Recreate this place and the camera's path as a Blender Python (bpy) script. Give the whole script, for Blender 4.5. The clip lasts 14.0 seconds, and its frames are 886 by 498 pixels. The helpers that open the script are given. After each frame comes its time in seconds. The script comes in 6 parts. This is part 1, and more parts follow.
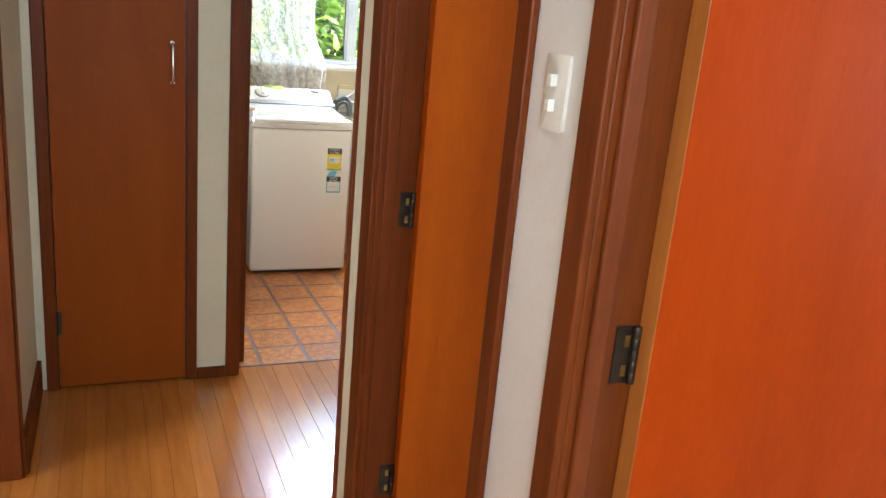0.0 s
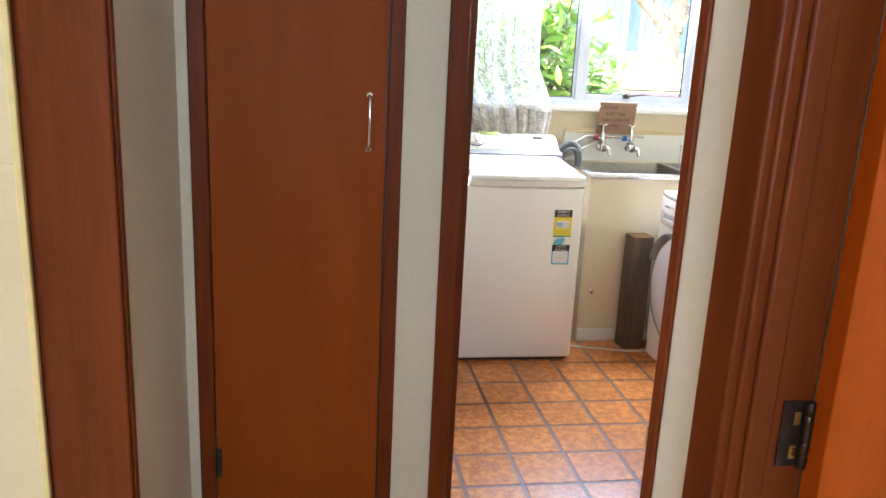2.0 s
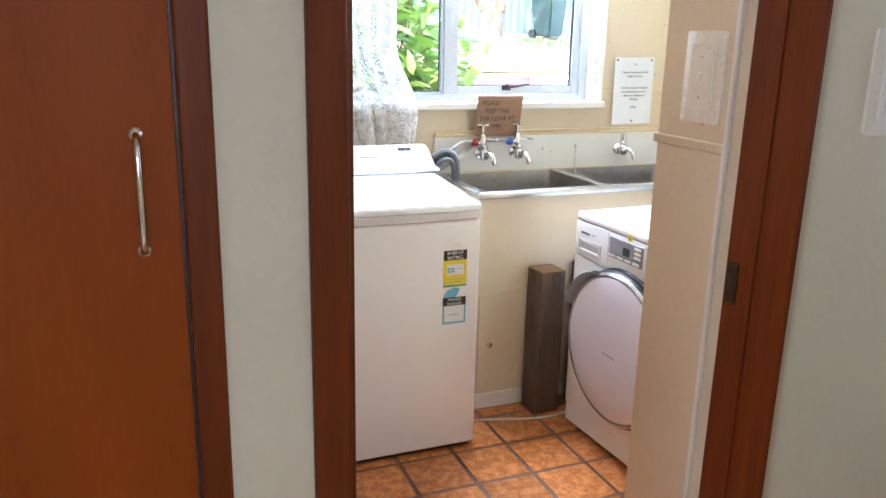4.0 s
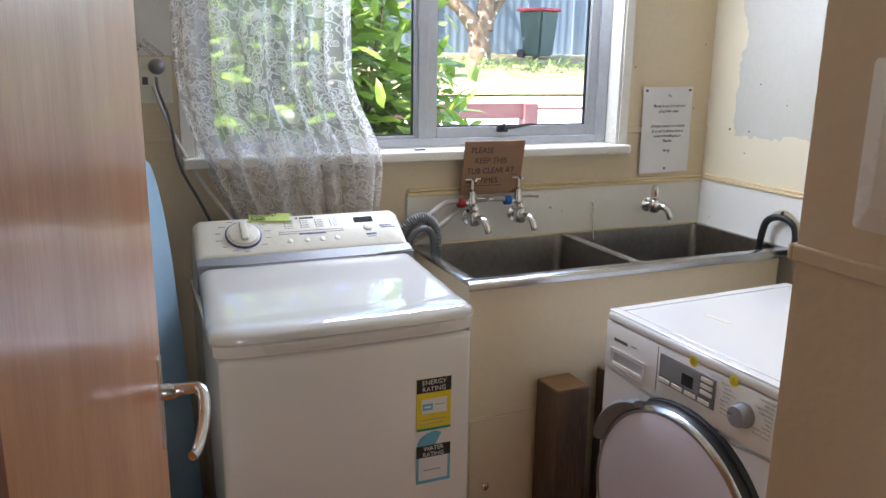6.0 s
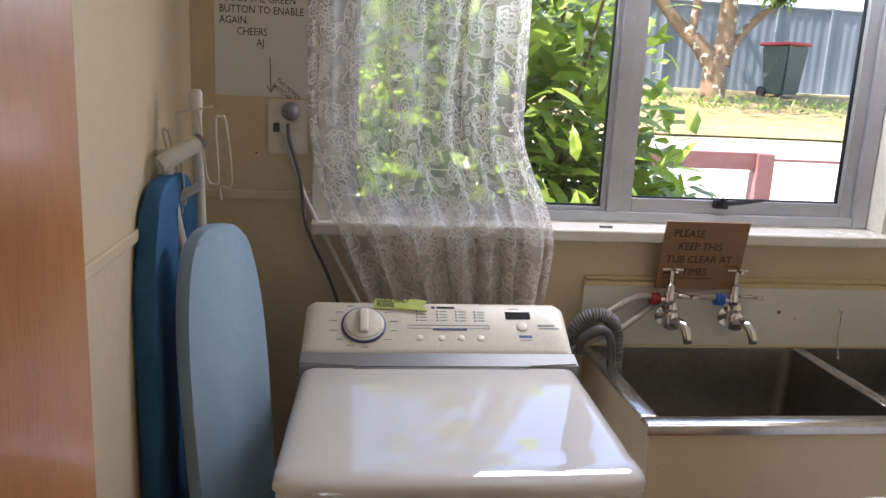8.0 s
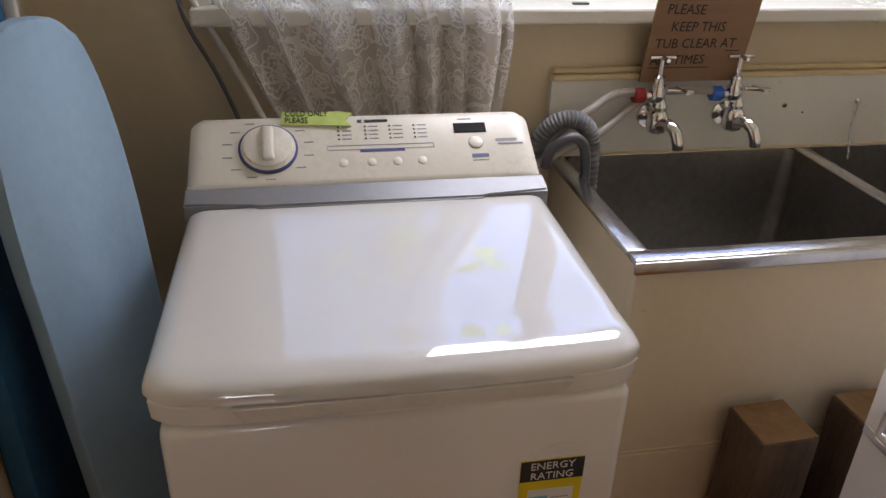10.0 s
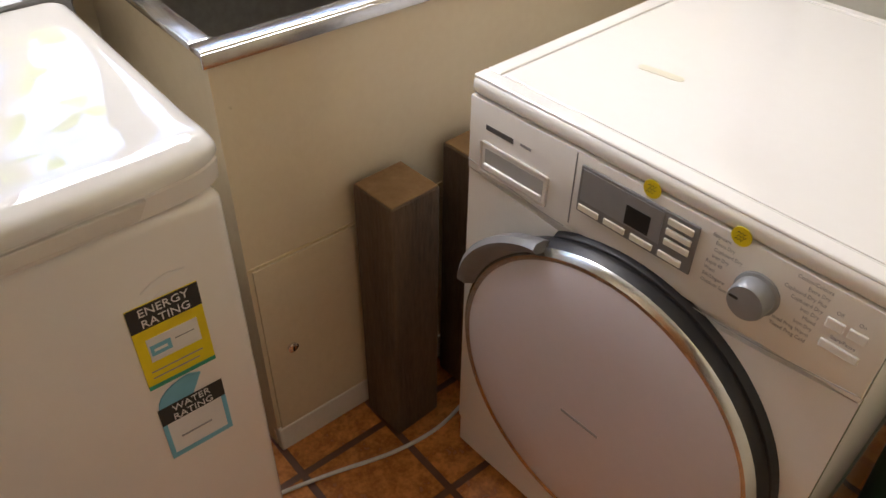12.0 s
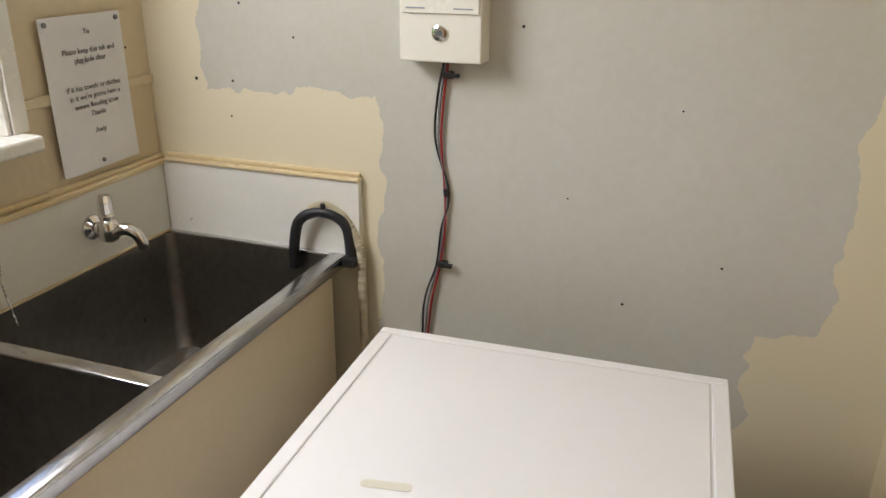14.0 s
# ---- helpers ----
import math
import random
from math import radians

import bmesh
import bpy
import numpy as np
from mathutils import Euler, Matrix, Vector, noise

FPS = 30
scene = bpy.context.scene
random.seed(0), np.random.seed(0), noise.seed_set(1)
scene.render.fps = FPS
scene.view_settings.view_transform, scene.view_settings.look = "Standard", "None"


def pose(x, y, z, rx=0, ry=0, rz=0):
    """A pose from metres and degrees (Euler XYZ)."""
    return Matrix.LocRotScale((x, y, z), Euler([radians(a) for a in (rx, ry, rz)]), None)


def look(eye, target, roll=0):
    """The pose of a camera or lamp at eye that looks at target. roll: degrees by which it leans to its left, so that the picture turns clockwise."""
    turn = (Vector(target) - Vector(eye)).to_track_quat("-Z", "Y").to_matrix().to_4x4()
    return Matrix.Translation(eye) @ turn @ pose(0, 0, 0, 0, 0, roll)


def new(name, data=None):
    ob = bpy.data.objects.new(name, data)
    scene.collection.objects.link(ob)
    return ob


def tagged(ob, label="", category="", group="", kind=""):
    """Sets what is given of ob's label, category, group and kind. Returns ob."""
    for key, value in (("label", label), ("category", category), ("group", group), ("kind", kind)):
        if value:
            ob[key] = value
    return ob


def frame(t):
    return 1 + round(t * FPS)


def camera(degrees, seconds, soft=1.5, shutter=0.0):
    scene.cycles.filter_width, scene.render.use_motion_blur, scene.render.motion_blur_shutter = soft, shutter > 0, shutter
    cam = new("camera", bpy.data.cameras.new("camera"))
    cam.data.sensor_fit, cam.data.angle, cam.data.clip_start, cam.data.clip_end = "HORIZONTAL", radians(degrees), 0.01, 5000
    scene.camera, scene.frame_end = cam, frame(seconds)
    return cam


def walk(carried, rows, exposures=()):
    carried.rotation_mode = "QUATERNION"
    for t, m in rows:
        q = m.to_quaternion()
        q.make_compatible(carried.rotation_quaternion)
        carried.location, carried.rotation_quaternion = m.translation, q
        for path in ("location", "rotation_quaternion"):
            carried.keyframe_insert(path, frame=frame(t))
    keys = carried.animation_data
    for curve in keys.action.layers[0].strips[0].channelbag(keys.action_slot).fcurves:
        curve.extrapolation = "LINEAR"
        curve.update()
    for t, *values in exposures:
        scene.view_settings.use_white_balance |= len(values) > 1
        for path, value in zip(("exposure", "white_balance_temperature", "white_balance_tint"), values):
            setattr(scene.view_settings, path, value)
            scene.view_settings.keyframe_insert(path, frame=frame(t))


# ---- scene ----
cam = camera(59.2, 14.0)
PATH = [
    (0, (-0.014, -0.136, 1.423), (0.766, 1.63, 0.902), 5.2),
    (0.5, (-0.021, 0.131, 1.429), (0.571, 1.966, 0.897), 3.8),
    (1, (0.04, 0.375, 1.428), (0.389, 2.272, 0.899), 3.3),
    (1.5, (0.108, 0.586, 1.442), (0.343, 2.501, 0.914), 3.6),
    (2, (0.081, 0.841, 1.445), (0.388, 2.754, 0.949), 2.8),
    (2.5, (0.045, 1.117, 1.447), (0.472, 3.013, 0.977), 1.9),
    (3, (0.11, 1.401, 1.443), (0.567, 3.287, 0.959), 1.7),
    (3.5, (0.165, 1.624, 1.438), (0.69, 3.486, 0.931), 1.7),
    (4, (0.191, 1.928, 1.435), (0.92, 3.716, 0.916), 1.3),
    (4.2, (0.206, 2.026, 1.436), (1.004, 3.786, 0.918), 1.2),
    (6.3, (0.608, 2.815, 1.457), (1.341, 4.617, 0.996), 0.8),
    (6.5, (0.64, 2.869, 1.458), (1.3, 4.701, 1.002), 1.0),
    (7, (0.761, 2.998, 1.493), (1.098, 4.924, 1.07), 2.4),
    (7.2, (0.794, 3.036, 1.51), (1.019, 4.981, 1.099), 2.8),
    (9.3, (0.826, 3.449, 1.484), (1.15, 5.324, 0.869), 2.5),
    (9.5, (0.852, 3.491, 1.47), (1.19, 5.331, 0.764), 2.5),
    (10, (0.889, 3.546, 1.446), (1.242, 5.281, 0.517), 2.0),
    (10.5, (0.873, 3.556, 1.401), (1.305, 5.164, 0.292), 1.2),
    (11, (0.891, 3.576, 1.37), (1.511, 5.039, 0.155), 1.1),
    (11.5, (0.95, 3.589, 1.363), (1.83, 4.867, 0.101), 1.3),
    (12, (1.02, 3.58, 1.348), (2.015, 4.753, 0.07), 1.0),
    (12.5, (1.052, 3.573, 1.38), (2.145, 4.734, 0.173), 1.6),
    (13, (1.061, 3.639, 1.421), (2.404, 4.73, 0.417), 2.3),
    (13.5, (1.063, 3.77, 1.461), (2.689, 4.589, 0.632), 1.5),
    (14, (1.129, 3.801, 1.504), (2.886, 4.423, 0.778), 0.6),
]
EXPOSURES = [(0, 4.25, 5900, 8), (0.6, 4.35, 5850, 9), (1.5, 4.35, 5750, 10), (2.5, 4.38, 5550, 11), (4, 4.28, 5400, 13), (4.3, 4.12, 5450, 14), (6.3, 2.72, 5850, 18), (7, 2.45, 6350, 21), (9.3, 2.38, 6350, 23), (10.2, 2.5, 6500, 23), (11.2, 2.95, 6950, 19), (12.5, 2.93, 6900, 18), (14, 2.62, 6700, 16)]
walk(cam, [(t, look(eye, target, roll)) for t, eye, target, roll in PATH], EXPOSURES)

# ---- world, sun, lamps ----
SUN_EL, SUN_ROT = radians(52), radians(258)
world = bpy.data.worlds.new("world")
scene.world = world
world.use_nodes = True
wn = world.node_tree
sky = wn.nodes.new("ShaderNodeTexSky")
sky.sky_type, sky.sun_disc, sky.sun_elevation, sky.sun_rotation = "NISHITA", False, SUN_EL, SUN_ROT
wn.nodes["Background"].inputs["Strength"].default_value = 0.15
wn.links.new(sky.outputs[0], wn.nodes["Background"].inputs["Color"])


def lamp(name, kind, m, energy, color=(1, 1, 1), size=1.0, size_y=None):
    d = bpy.data.lights.new(name, kind)
    d.energy, d.color = energy, color
    if kind == "SUN":
        d.angle = radians(0.5)
    else:
        d.shape, d.size, d.size_y = "RECTANGLE", size, size_y or size
    ob = new(name, d)
    ob.matrix_world = m
    return tagged(ob, kind="structure")


to_sun = Vector((math.sin(SUN_ROT) * math.cos(SUN_EL), math.cos(SUN_ROT) * math.cos(SUN_EL), math.sin(SUN_EL)))
lamp("sun", "SUN", look(to_sun * 20, (0, 0, 0)), 4.0, (1, 0.95, 0.87))
lamp("window_daylight", "AREA", look((1.66, 4.985, 1.91), (1.60, 3.6, 0.9)), 3.3, (0.93, 0.97, 1), 0.88, 0.34)
lamp("bedroom_daylight", "AREA", look((3.1, 1.1, 1.5), (0.5, 1.2, 1.1)), 2.6, (0.95, 0.98, 1), 1.0, 1.0)
lamp("bedroom_daylight_2", "AREA", look((3.1, -0.3, 1.5), (0.5, 0.1, 1.1)), 2.9, (0.95, 0.98, 1), 1.0, 1.0)
lamp("left_room_daylight", "AREA", look((-2.9, 0.8, 1.5), (-0.3, 1.2, 1.1)), 4, (0.95, 0.98, 1), 1.0, 1.0)
# added fill from the passage end, whose wall has no window
lamp("passage_fill", "AREA", look((2.35, 2.40, 1.35), (-0.3, 2.45, 0.9)), 0.2, (0.95, 0.98, 1), 0.7, 1.3)
# unseen fill lamp by the left wall, added to brighten the right wall
lamp("hall_side_fill", "AREA", look((-0.24, -0.75, 1.5), (0.59, 0.85, 1.1)), 1.5, (0.92, 0.97, 1), 0.5, 1.0)
# fill lamp added at the hall's unseen south end, before a closed wall
lamp("hall_end_fill", "AREA", look((0.1, -1.9, 1.6), (0.1, 1.5, 0.8)), 1.3, (0.92, 0.97, 1), 0.7, 1.0)

# ---- materials ----
def shader(name, color, rough=0.5, metal=0.0, color2=None, scale=6.0, stretch=(1, 1, 1), detail_scale=60.0, mix=0.5, bump=0.05, bump_scale=80.0, rough_var=0.1, coat=0.0, spots=None, jitter=0.0, distort=0.0):
    """A surface: two colours mixed by coarse and fine noise at real size, roughness that varies, a fine relief, sparse spots."""
    m = bpy.data.materials.new(name)
    m.use_nodes = True
    nt = m.node_tree
    n, l = nt.nodes, nt.links
    b = n["Principled BSDF"]
    b.inputs["Metallic"].default_value = metal
    b.inputs["Coat Weight"].default_value = coat
    b.inputs["Coat Roughness"].default_value = max(0.015, rough * 0.35)
    tc = n.new("ShaderNodeTexCoord")
    mp = n.new("ShaderNodeMapping")
    mp.inputs["Scale"].default_value = stretch
    l.new(tc.outputs["Object"], mp.inputs["Vector"])
    info = n.new("ShaderNodeObjectInfo")
    add = n.new("ShaderNodeVectorMath")
    add.operation = "ADD"
    sc = n.new("ShaderNodeMath")
    sc.operation = "MULTIPLY"
    sc.inputs[1].default_value = 37.0
    l.new(info.outputs["Random"], sc.inputs[0])
    l.new(mp.outputs[0], add.inputs[0])
    l.new(sc.outputs[0], add.inputs[1])
    big = n.new("ShaderNodeTexNoise")
    big.inputs["Scale"].default_value, big.inputs["Detail"].default_value = scale, 4
    big.inputs["Distortion"].default_value = distort
    fine = n.new("ShaderNodeTexNoise")
    fine.inputs["Scale"].default_value, fine.inputs["Detail"].default_value = detail_scale, 3
    for t in (big, fine):
        l.new(add.outputs[0], t.inputs["Vector"])
    mx = n.new("ShaderNodeMix")
    mx.inputs[0].default_value = 0.35
    l.new(big.outputs[0], mx.inputs[2])
    l.new(fine.outputs[0], mx.inputs[3])
    rng = n.new("ShaderNodeMapRange")
    rng.inputs[1].default_value, rng.inputs[2].default_value = 0.5 - 0.25 * (1.2 - mix), 0.5 + 0.25 * (1.2 - mix)
    l.new(mx.outputs[0], rng.inputs[0])
    cm = n.new("ShaderNodeMix")
    cm.data_type = "RGBA"
    cm.inputs[6].default_value = (*color, 1)
    cm.inputs[7].default_value = (*(color2 or [c * 0.85 for c in color]), 1)
    l.new(rng.outputs[0], cm.inputs[0])
    out = cm.outputs[2]
    if spots:
        vo = n.new("ShaderNodeTexNoise")
        vo.inputs["Scale"].default_value, vo.inputs["Detail"].default_value = spots[1], 5
        l.new(tc.outputs["Object"], vo.inputs["Vector"])
        sr = n.new("ShaderNodeMapRange")
        sr.inputs[1].default_value, sr.inputs[2].default_value = spots[2], spots[2] + 0.03
        l.new(vo.outputs[0], sr.inputs[0])
        c2 = n.new("ShaderNodeMix")
        c2.data_type = "RGBA"
        c2.inputs[7].default_value = (*spots[0], 1)
        l.new(sr.outputs[0], c2.inputs[0])
        l.new(out, c2.inputs[6])
        out = c2.outputs[2]
    if jitter:
        hs = n.new("ShaderNodeHueSaturation")
        jr = n.new("ShaderNodeMapRange")
        jr.inputs[3].default_value, jr.inputs[4].default_value = 1 - jitter, 1 + jitter
        l.new(info.outputs["Random"], jr.inputs[0])
        l.new(jr.outputs[0], hs.inputs["Value"])
        l.new(out, hs.inputs["Color"])
        out = hs.outputs[0]
    l.new(out, b.inputs["Base Color"])
    rr = n.new("ShaderNodeMapRange")
    rr.inputs[3].default_value, rr.inputs[4].default_value = max(0.03, rough - rough_var), min(1, rough + rough_var)
    l.new(mx.outputs[0], rr.inputs[0])
    l.new(rr.outputs[0], b.inputs["Roughness"])
    if bump:
        bn = n.new("ShaderNodeTexNoise")
        bn.inputs["Scale"].default_value, bn.inputs["Detail"].default_value = bump_scale, 4
        l.new(add.outputs[0], bn.inputs["Vector"])
        bp = n.new("ShaderNodeBump")
        bp.inputs["Strength"].default_value, bp.inputs["Distance"].default_value = bump, 0.01
        l.new(bn.outputs[0], bp.inputs["Height"])
        l.new(bp.outputs[0], b.inputs["Normal"])
    return m


def glow(name, color, strength):
    m = shader(name, color, 0.3, bump=0)
    b = m.node_tree.nodes["Principled BSDF"]
    b.inputs["Emission Color"].default_value = (*color, 1)
    b.inputs["Emission Strength"].default_value = strength
    return m


CREAM = shader("cream_paint", (0.68, 0.58, 0.40), 0.38, color2=(0.62, 0.51, 0.34), scale=2.2, mix=0.3, bump=0.12, bump_scale=45, spots=((0.42, 0.33, 0.2), 9, 0.735))
HALL = shader("hall_wall_paint", (0.70, 0.66, 0.50), 0.5, color2=(0.62, 0.58, 0.43), scale=2.5, mix=0.3, bump=0.15, bump_scale=40)
PALE = shader("pale_wall_paint", (0.76, 0.75, 0.73), 0.55, color2=(0.70, 0.69, 0.66), scale=2.5, mix=0.3, bump=0.15, bump_scale=40)
CEIL = shader("ceiling_paint", (0.78, 0.76, 0.70), 0.8, scale=3)
WHITE = shader("white_gloss_paint", (0.78, 0.77, 0.72), 0.25, color2=(0.72, 0.70, 0.62), scale=4, mix=0.3, bump=0.05, spots=((0.45, 0.42, 0.34), 24, 0.74))
BEIGE = shader("beige_panel_paint", (0.70, 0.60, 0.43), 0.42, color2=(0.64, 0.53, 0.36), scale=2.5, mix=0.3, bump=0.1, bump_scale=30, spots=((0.36, 0.26, 0.13), 11, 0.74))
TRIMC = shader("cream_trim_paint", (0.72, 0.60, 0.38), 0.3, color2=(0.62, 0.48, 0.26), scale=8, mix=0.4, bump=0.1)
# cream-yellow jamb bead; the light on it is put into the bright colour
YEL = shader("lit_cream_yellow_edge", (0.80, 0.66, 0.30), 0.5, scale=12)
WOOD = shader("red_brown_varnished_timber", (0.17, 0.038, 0.006), 0.42, color2=(0.10, 0.021, 0.004), scale=5, stretch=(9, 9, 0.7), detail_scale=26, mix=0.35, bump=0.06, coat=0.0, spots=((0.07, 0.018, 0.008), 30, 0.76))
DOORW = shader("orange_brown_door_veneer", (0.29, 0.066, 0.006), 0.46, color2=(0.22, 0.045, 0.004), scale=2.2, stretch=(5, 5, 0.8), detail_scale=40, mix=0.2, bump=0.04, coat=0.0, spots=((0.10, 0.025, 0.008), 21, 0.77), distort=0.4)
DOORO = shader("bright_orange_door_veneer", (0.46, 0.095, 0.002), 0.50, color2=(0.34, 0.062, 0.0015), scale=2.4, stretch=(4, 4, 0.8), detail_scale=30, mix=0.2, bump=0.04, coat=0.0, distort=0.6)
DOORB = shader("vivid_orange_door_veneer", (0.36, 0.043, 0.0005), 0.50, color2=(0.27, 0.029, 0.0004), scale=2.4, stretch=(4, 4, 0.8), detail_scale=30, mix=0.2, bump=0.04, coat=0.0, distort=0.6)
EDGEW = shader("light_orange_timber_edge", (0.44, 0.15, 0.025), 0.4, color2=(0.34, 0.10, 0.015), scale=5, stretch=(9, 9, 0.7), detail_scale=26, mix=0.35, bump=0.04, coat=0.1)
DOORL = shader("laundry_door_veneer", (0.52, 0.215, 0.060), 0.33, color2=(0.38, 0.135, 0.036), scale=3.0, stretch=(3.5, 3.5, 0.6), detail_scale=34, mix=0.35, bump=0.05, coat=0.3, spots=((0.60, 0.38, 0.22), 34, 0.765), distort=0.6)
BOARD = shader("honey_floorboard", (0.52, 0.19, 0.035), 0.17, color2=(0.38, 0.12, 0.02), scale=3, stretch=(14, 1.0, 5), detail_scale=20, mix=0.35, bump=0.05, jitter=0.12, coat=0.35)
TILE = shader("terracotta_vinyl_tile", (0.66, 0.26, 0.075), 0.25, color2=(0.36, 0.125, 0.032), scale=34, detail_scale=120, mix=0.75, bump=0.1, bump_scale=70, jitter=0.10, coat=0.15)
GROUT = shader("dark_brown_vinyl_joint", (0.165, 0.075, 0.038), 0.45, color2=(0.12, 0.052, 0.027), scale=30, detail_scale=200)
ENAMEL = shader("white_appliance_enamel", (0.80, 0.785, 0.765), 0.14, color2=(0.77, 0.75, 0.725), scale=2, mix=0.2, bump=0.0, rough_var=0.04, coat=0.6)
LIDWHITE = shader("glossy_white_lid", (0.66, 0.655, 0.635), 0.03, color2=(0.69, 0.68, 0.66), scale=3, mix=0.2, bump=0.0, rough_var=0.0, coat=1.0)
OFFW = shader("off_white_plastic", (0.78, 0.75, 0.66), 0.28, color2=(0.73, 0.70, 0.60), scale=3, mix=0.2, bump=0.02)
SILVER = shader("silver_grey_plastic", (0.30, 0.31, 0.33), 0.42, 0.25, bump=0.0, rough_var=0.02)
DGREY = shader("dark_grey_plastic", (0.10, 0.10, 0.11), 0.35, bump=0.03)
MGREY = shader("mid_grey_plastic", (0.20, 0.20, 0.21), 0.35, bump=0.03)
BLACK = shader("black_plastic", (0.012, 0.012, 0.014), 0.45, bump=0.02)
DARKGLASS = shader("black_display_window", (0.006, 0.006, 0.007), 0.5, bump=0)
DARKGLASS.node_tree.nodes["Principled BSDF"].inputs["Specular IOR Level"].default_value = 0.1
INK = shader("black_ink", (0.03, 0.03, 0.03), 0.7, bump=0)
GREYINK = shader("grey_print", (0.30, 0.31, 0.34), 0.6, bump=0)
NAVY = shader("navy_print", (0.05, 0.07, 0.22), 0.4, bump=0)
CHROME = shader("chrome", (0.80, 0.80, 0.80), 0.10, 1.0, color2=(0.68, 0.67, 0.64), scale=30, bump=0.03, rough_var=0.06)
BRASS = shader("worn_brass", (0.65, 0.48, 0.14), 0.3, 1.0, color2=(0.20, 0.14, 0.06), scale=40, bump=0.1)
BRONZE = shader("dark_bronze_hinge", (0.07, 0.055, 0.04), 0.35, 0.8, color2=(0.03, 0.022, 0.018), scale=50)
STEEL = shader("brushed_stainless_steel", (0.40, 0.385, 0.36), 0.32, 1.0, color2=(0.25, 0.235, 0.21), scale=3.5, stretch=(1, 1, 1), detail_scale=60, mix=0.5, bump=0.05, bump_scale=25, rough_var=0.12, spots=((0.12, 0.10, 0.08), 16, 0.70))
RIMST = shader("polished_steel_rim", (0.66, 0.66, 0.66), 0.22, 1.0, color2=(0.5, 0.5, 0.5), scale=12, bump=0.03)
ALU = shader("grey_aluminium_frame", (0.46, 0.48, 0.51), 0.35, 0.4, color2=(0.38, 0.40, 0.43), scale=8, bump=0.03)
CARD = shader("brown_cardboard", (0.32, 0.19, 0.11), 0.75, color2=(0.27, 0.155, 0.09), scale=9, stretch=(1, 1, 6), mix=0.3, bump=0.15)
PAPER = shader("white_paper", (0.76, 0.76, 0.76), 0.7, color2=(0.70, 0.70, 0.70), scale=5, bump=0.08, bump_scale=12)
LIME = shader("lime_paper_note", (0.60, 0.74, 0.22), 0.7, color2=(0.50, 0.64, 0.16), scale=20, bump=0.1)
YSTICK = shader("yellow_sticker", (0.80, 0.66, 0.02), 0.4, bump=0)
CYAN = shader("cyan_print", (0.16, 0.48, 0.66), 0.4, bump=0)
TEAL = shader("green_print", (0.02, 0.33, 0.22), 0.4, bump=0)
TIMBER = shader("weathered_grey_brown_post", (0.15, 0.095, 0.056), 0.8, color2=(0.065, 0.043, 0.028), scale=4, stretch=(4, 4, 0.7), detail_scale=40, mix=0.5, bump=0.4, bump_scale=30)
ENDG = shader("sawn_end_grain", (0.33, 0.20, 0.09), 0.75, color2=(0.22, 0.12, 0.05), scale=16, mix=0.5, bump=0.2)
LBLUE = shader("pale_blue_ironing_cover", (0.34, 0.50, 0.66), 0.7, color2=(0.28, 0.43, 0.58), scale=6, mix=0.3, bump=0.25, bump_scale=14, spots=((0.40, 0.44, 0.48), 14, 0.72))
DBLUE = shader("deep_blue_ironing_cover", (0.025, 0.14, 0.30), 0.75, color2=(0.018, 0.10, 0.23), scale=6, bump=0.3, bump_scale=16)
WIRE = shader("white_coated_wire", (0.68, 0.66, 0.60), 0.3, bump=0)
HOSEG = shader("grey_ribbed_hose", (0.16, 0.165, 0.17), 0.5, bump=0.05)
HOSEB = shader("beige_grey_inlet_hose", (0.44, 0.40, 0.35), 0.45, color2=(0.36, 0.33, 0.29), scale=20, bump=0.05)
HOSEC = shader("cream_corrugated_hose", (0.52, 0.46, 0.33), 0.45, bump=0.05)
REDP = shader("red_plastic", (0.30, 0.015, 0.015), 0.4, bump=0.02)
BLUEP = shader("blue_plastic", (0.02, 0.12, 0.50), 0.4, bump=0.02)
GREENB = shader("dark_green_bin_plastic", (0.02, 0.10, 0.05), 0.45, bump=0.05)
BINM = shader("very_dark_green_bin_plastic", (0.025, 0.05, 0.04), 0.5, bump=0.03)
MAROON = shader("weathered_maroon_rail_paint", (0.15, 0.045, 0.04), 0.65, color2=(0.22, 0.11, 0.095), scale=7, stretch=(1, 4, 4), mix=0.4, bump=0.2, spots=((0.45, 0.38, 0.32), 24, 0.70))
GRASS = shader("sunlit_dry_lawn_and_path", (0.44, 0.38, 0.24), 0.9, color2=(0.30, 0.31, 0.14), scale=0.5, detail_scale=12, mix=0.5, bump=0.6, bump_scale=20)
PATH_M = shader("pale_concrete_drive", (0.62, 0.60, 0.56), 0.85, color2=(0.50, 0.48, 0.44), scale=1.5, bump=0.3, bump_scale=30)
MULCH = shader("leaf_litter_soil", (0.30, 0.18, 0.09), 0.95, color2=(0.14, 0.17, 0.05), scale=3, detail_scale=30, mix=0.7, bump=0.6)
FENCE = shader("blue_grey_steel_fence", (0.13, 0.16, 0.18), 0.6, color2=(0.10, 0.125, 0.145), scale=1.5, stretch=(1, 1, 0.3), bump=0.05)
BARK = shader("lichen_spotted_bark", (0.20, 0.13, 0.07), 0.9, color2=(0.10, 0.07, 0.04), scale=8, detail_scale=40, mix=0.6, bump=0.6, bump_scale=14, spots=((0.42, 0.42, 0.32), 7, 0.60))
WALLOUT = shader("outer_wall_boards", (0.6, 0.58, 0.52), 0.6, scale=3)


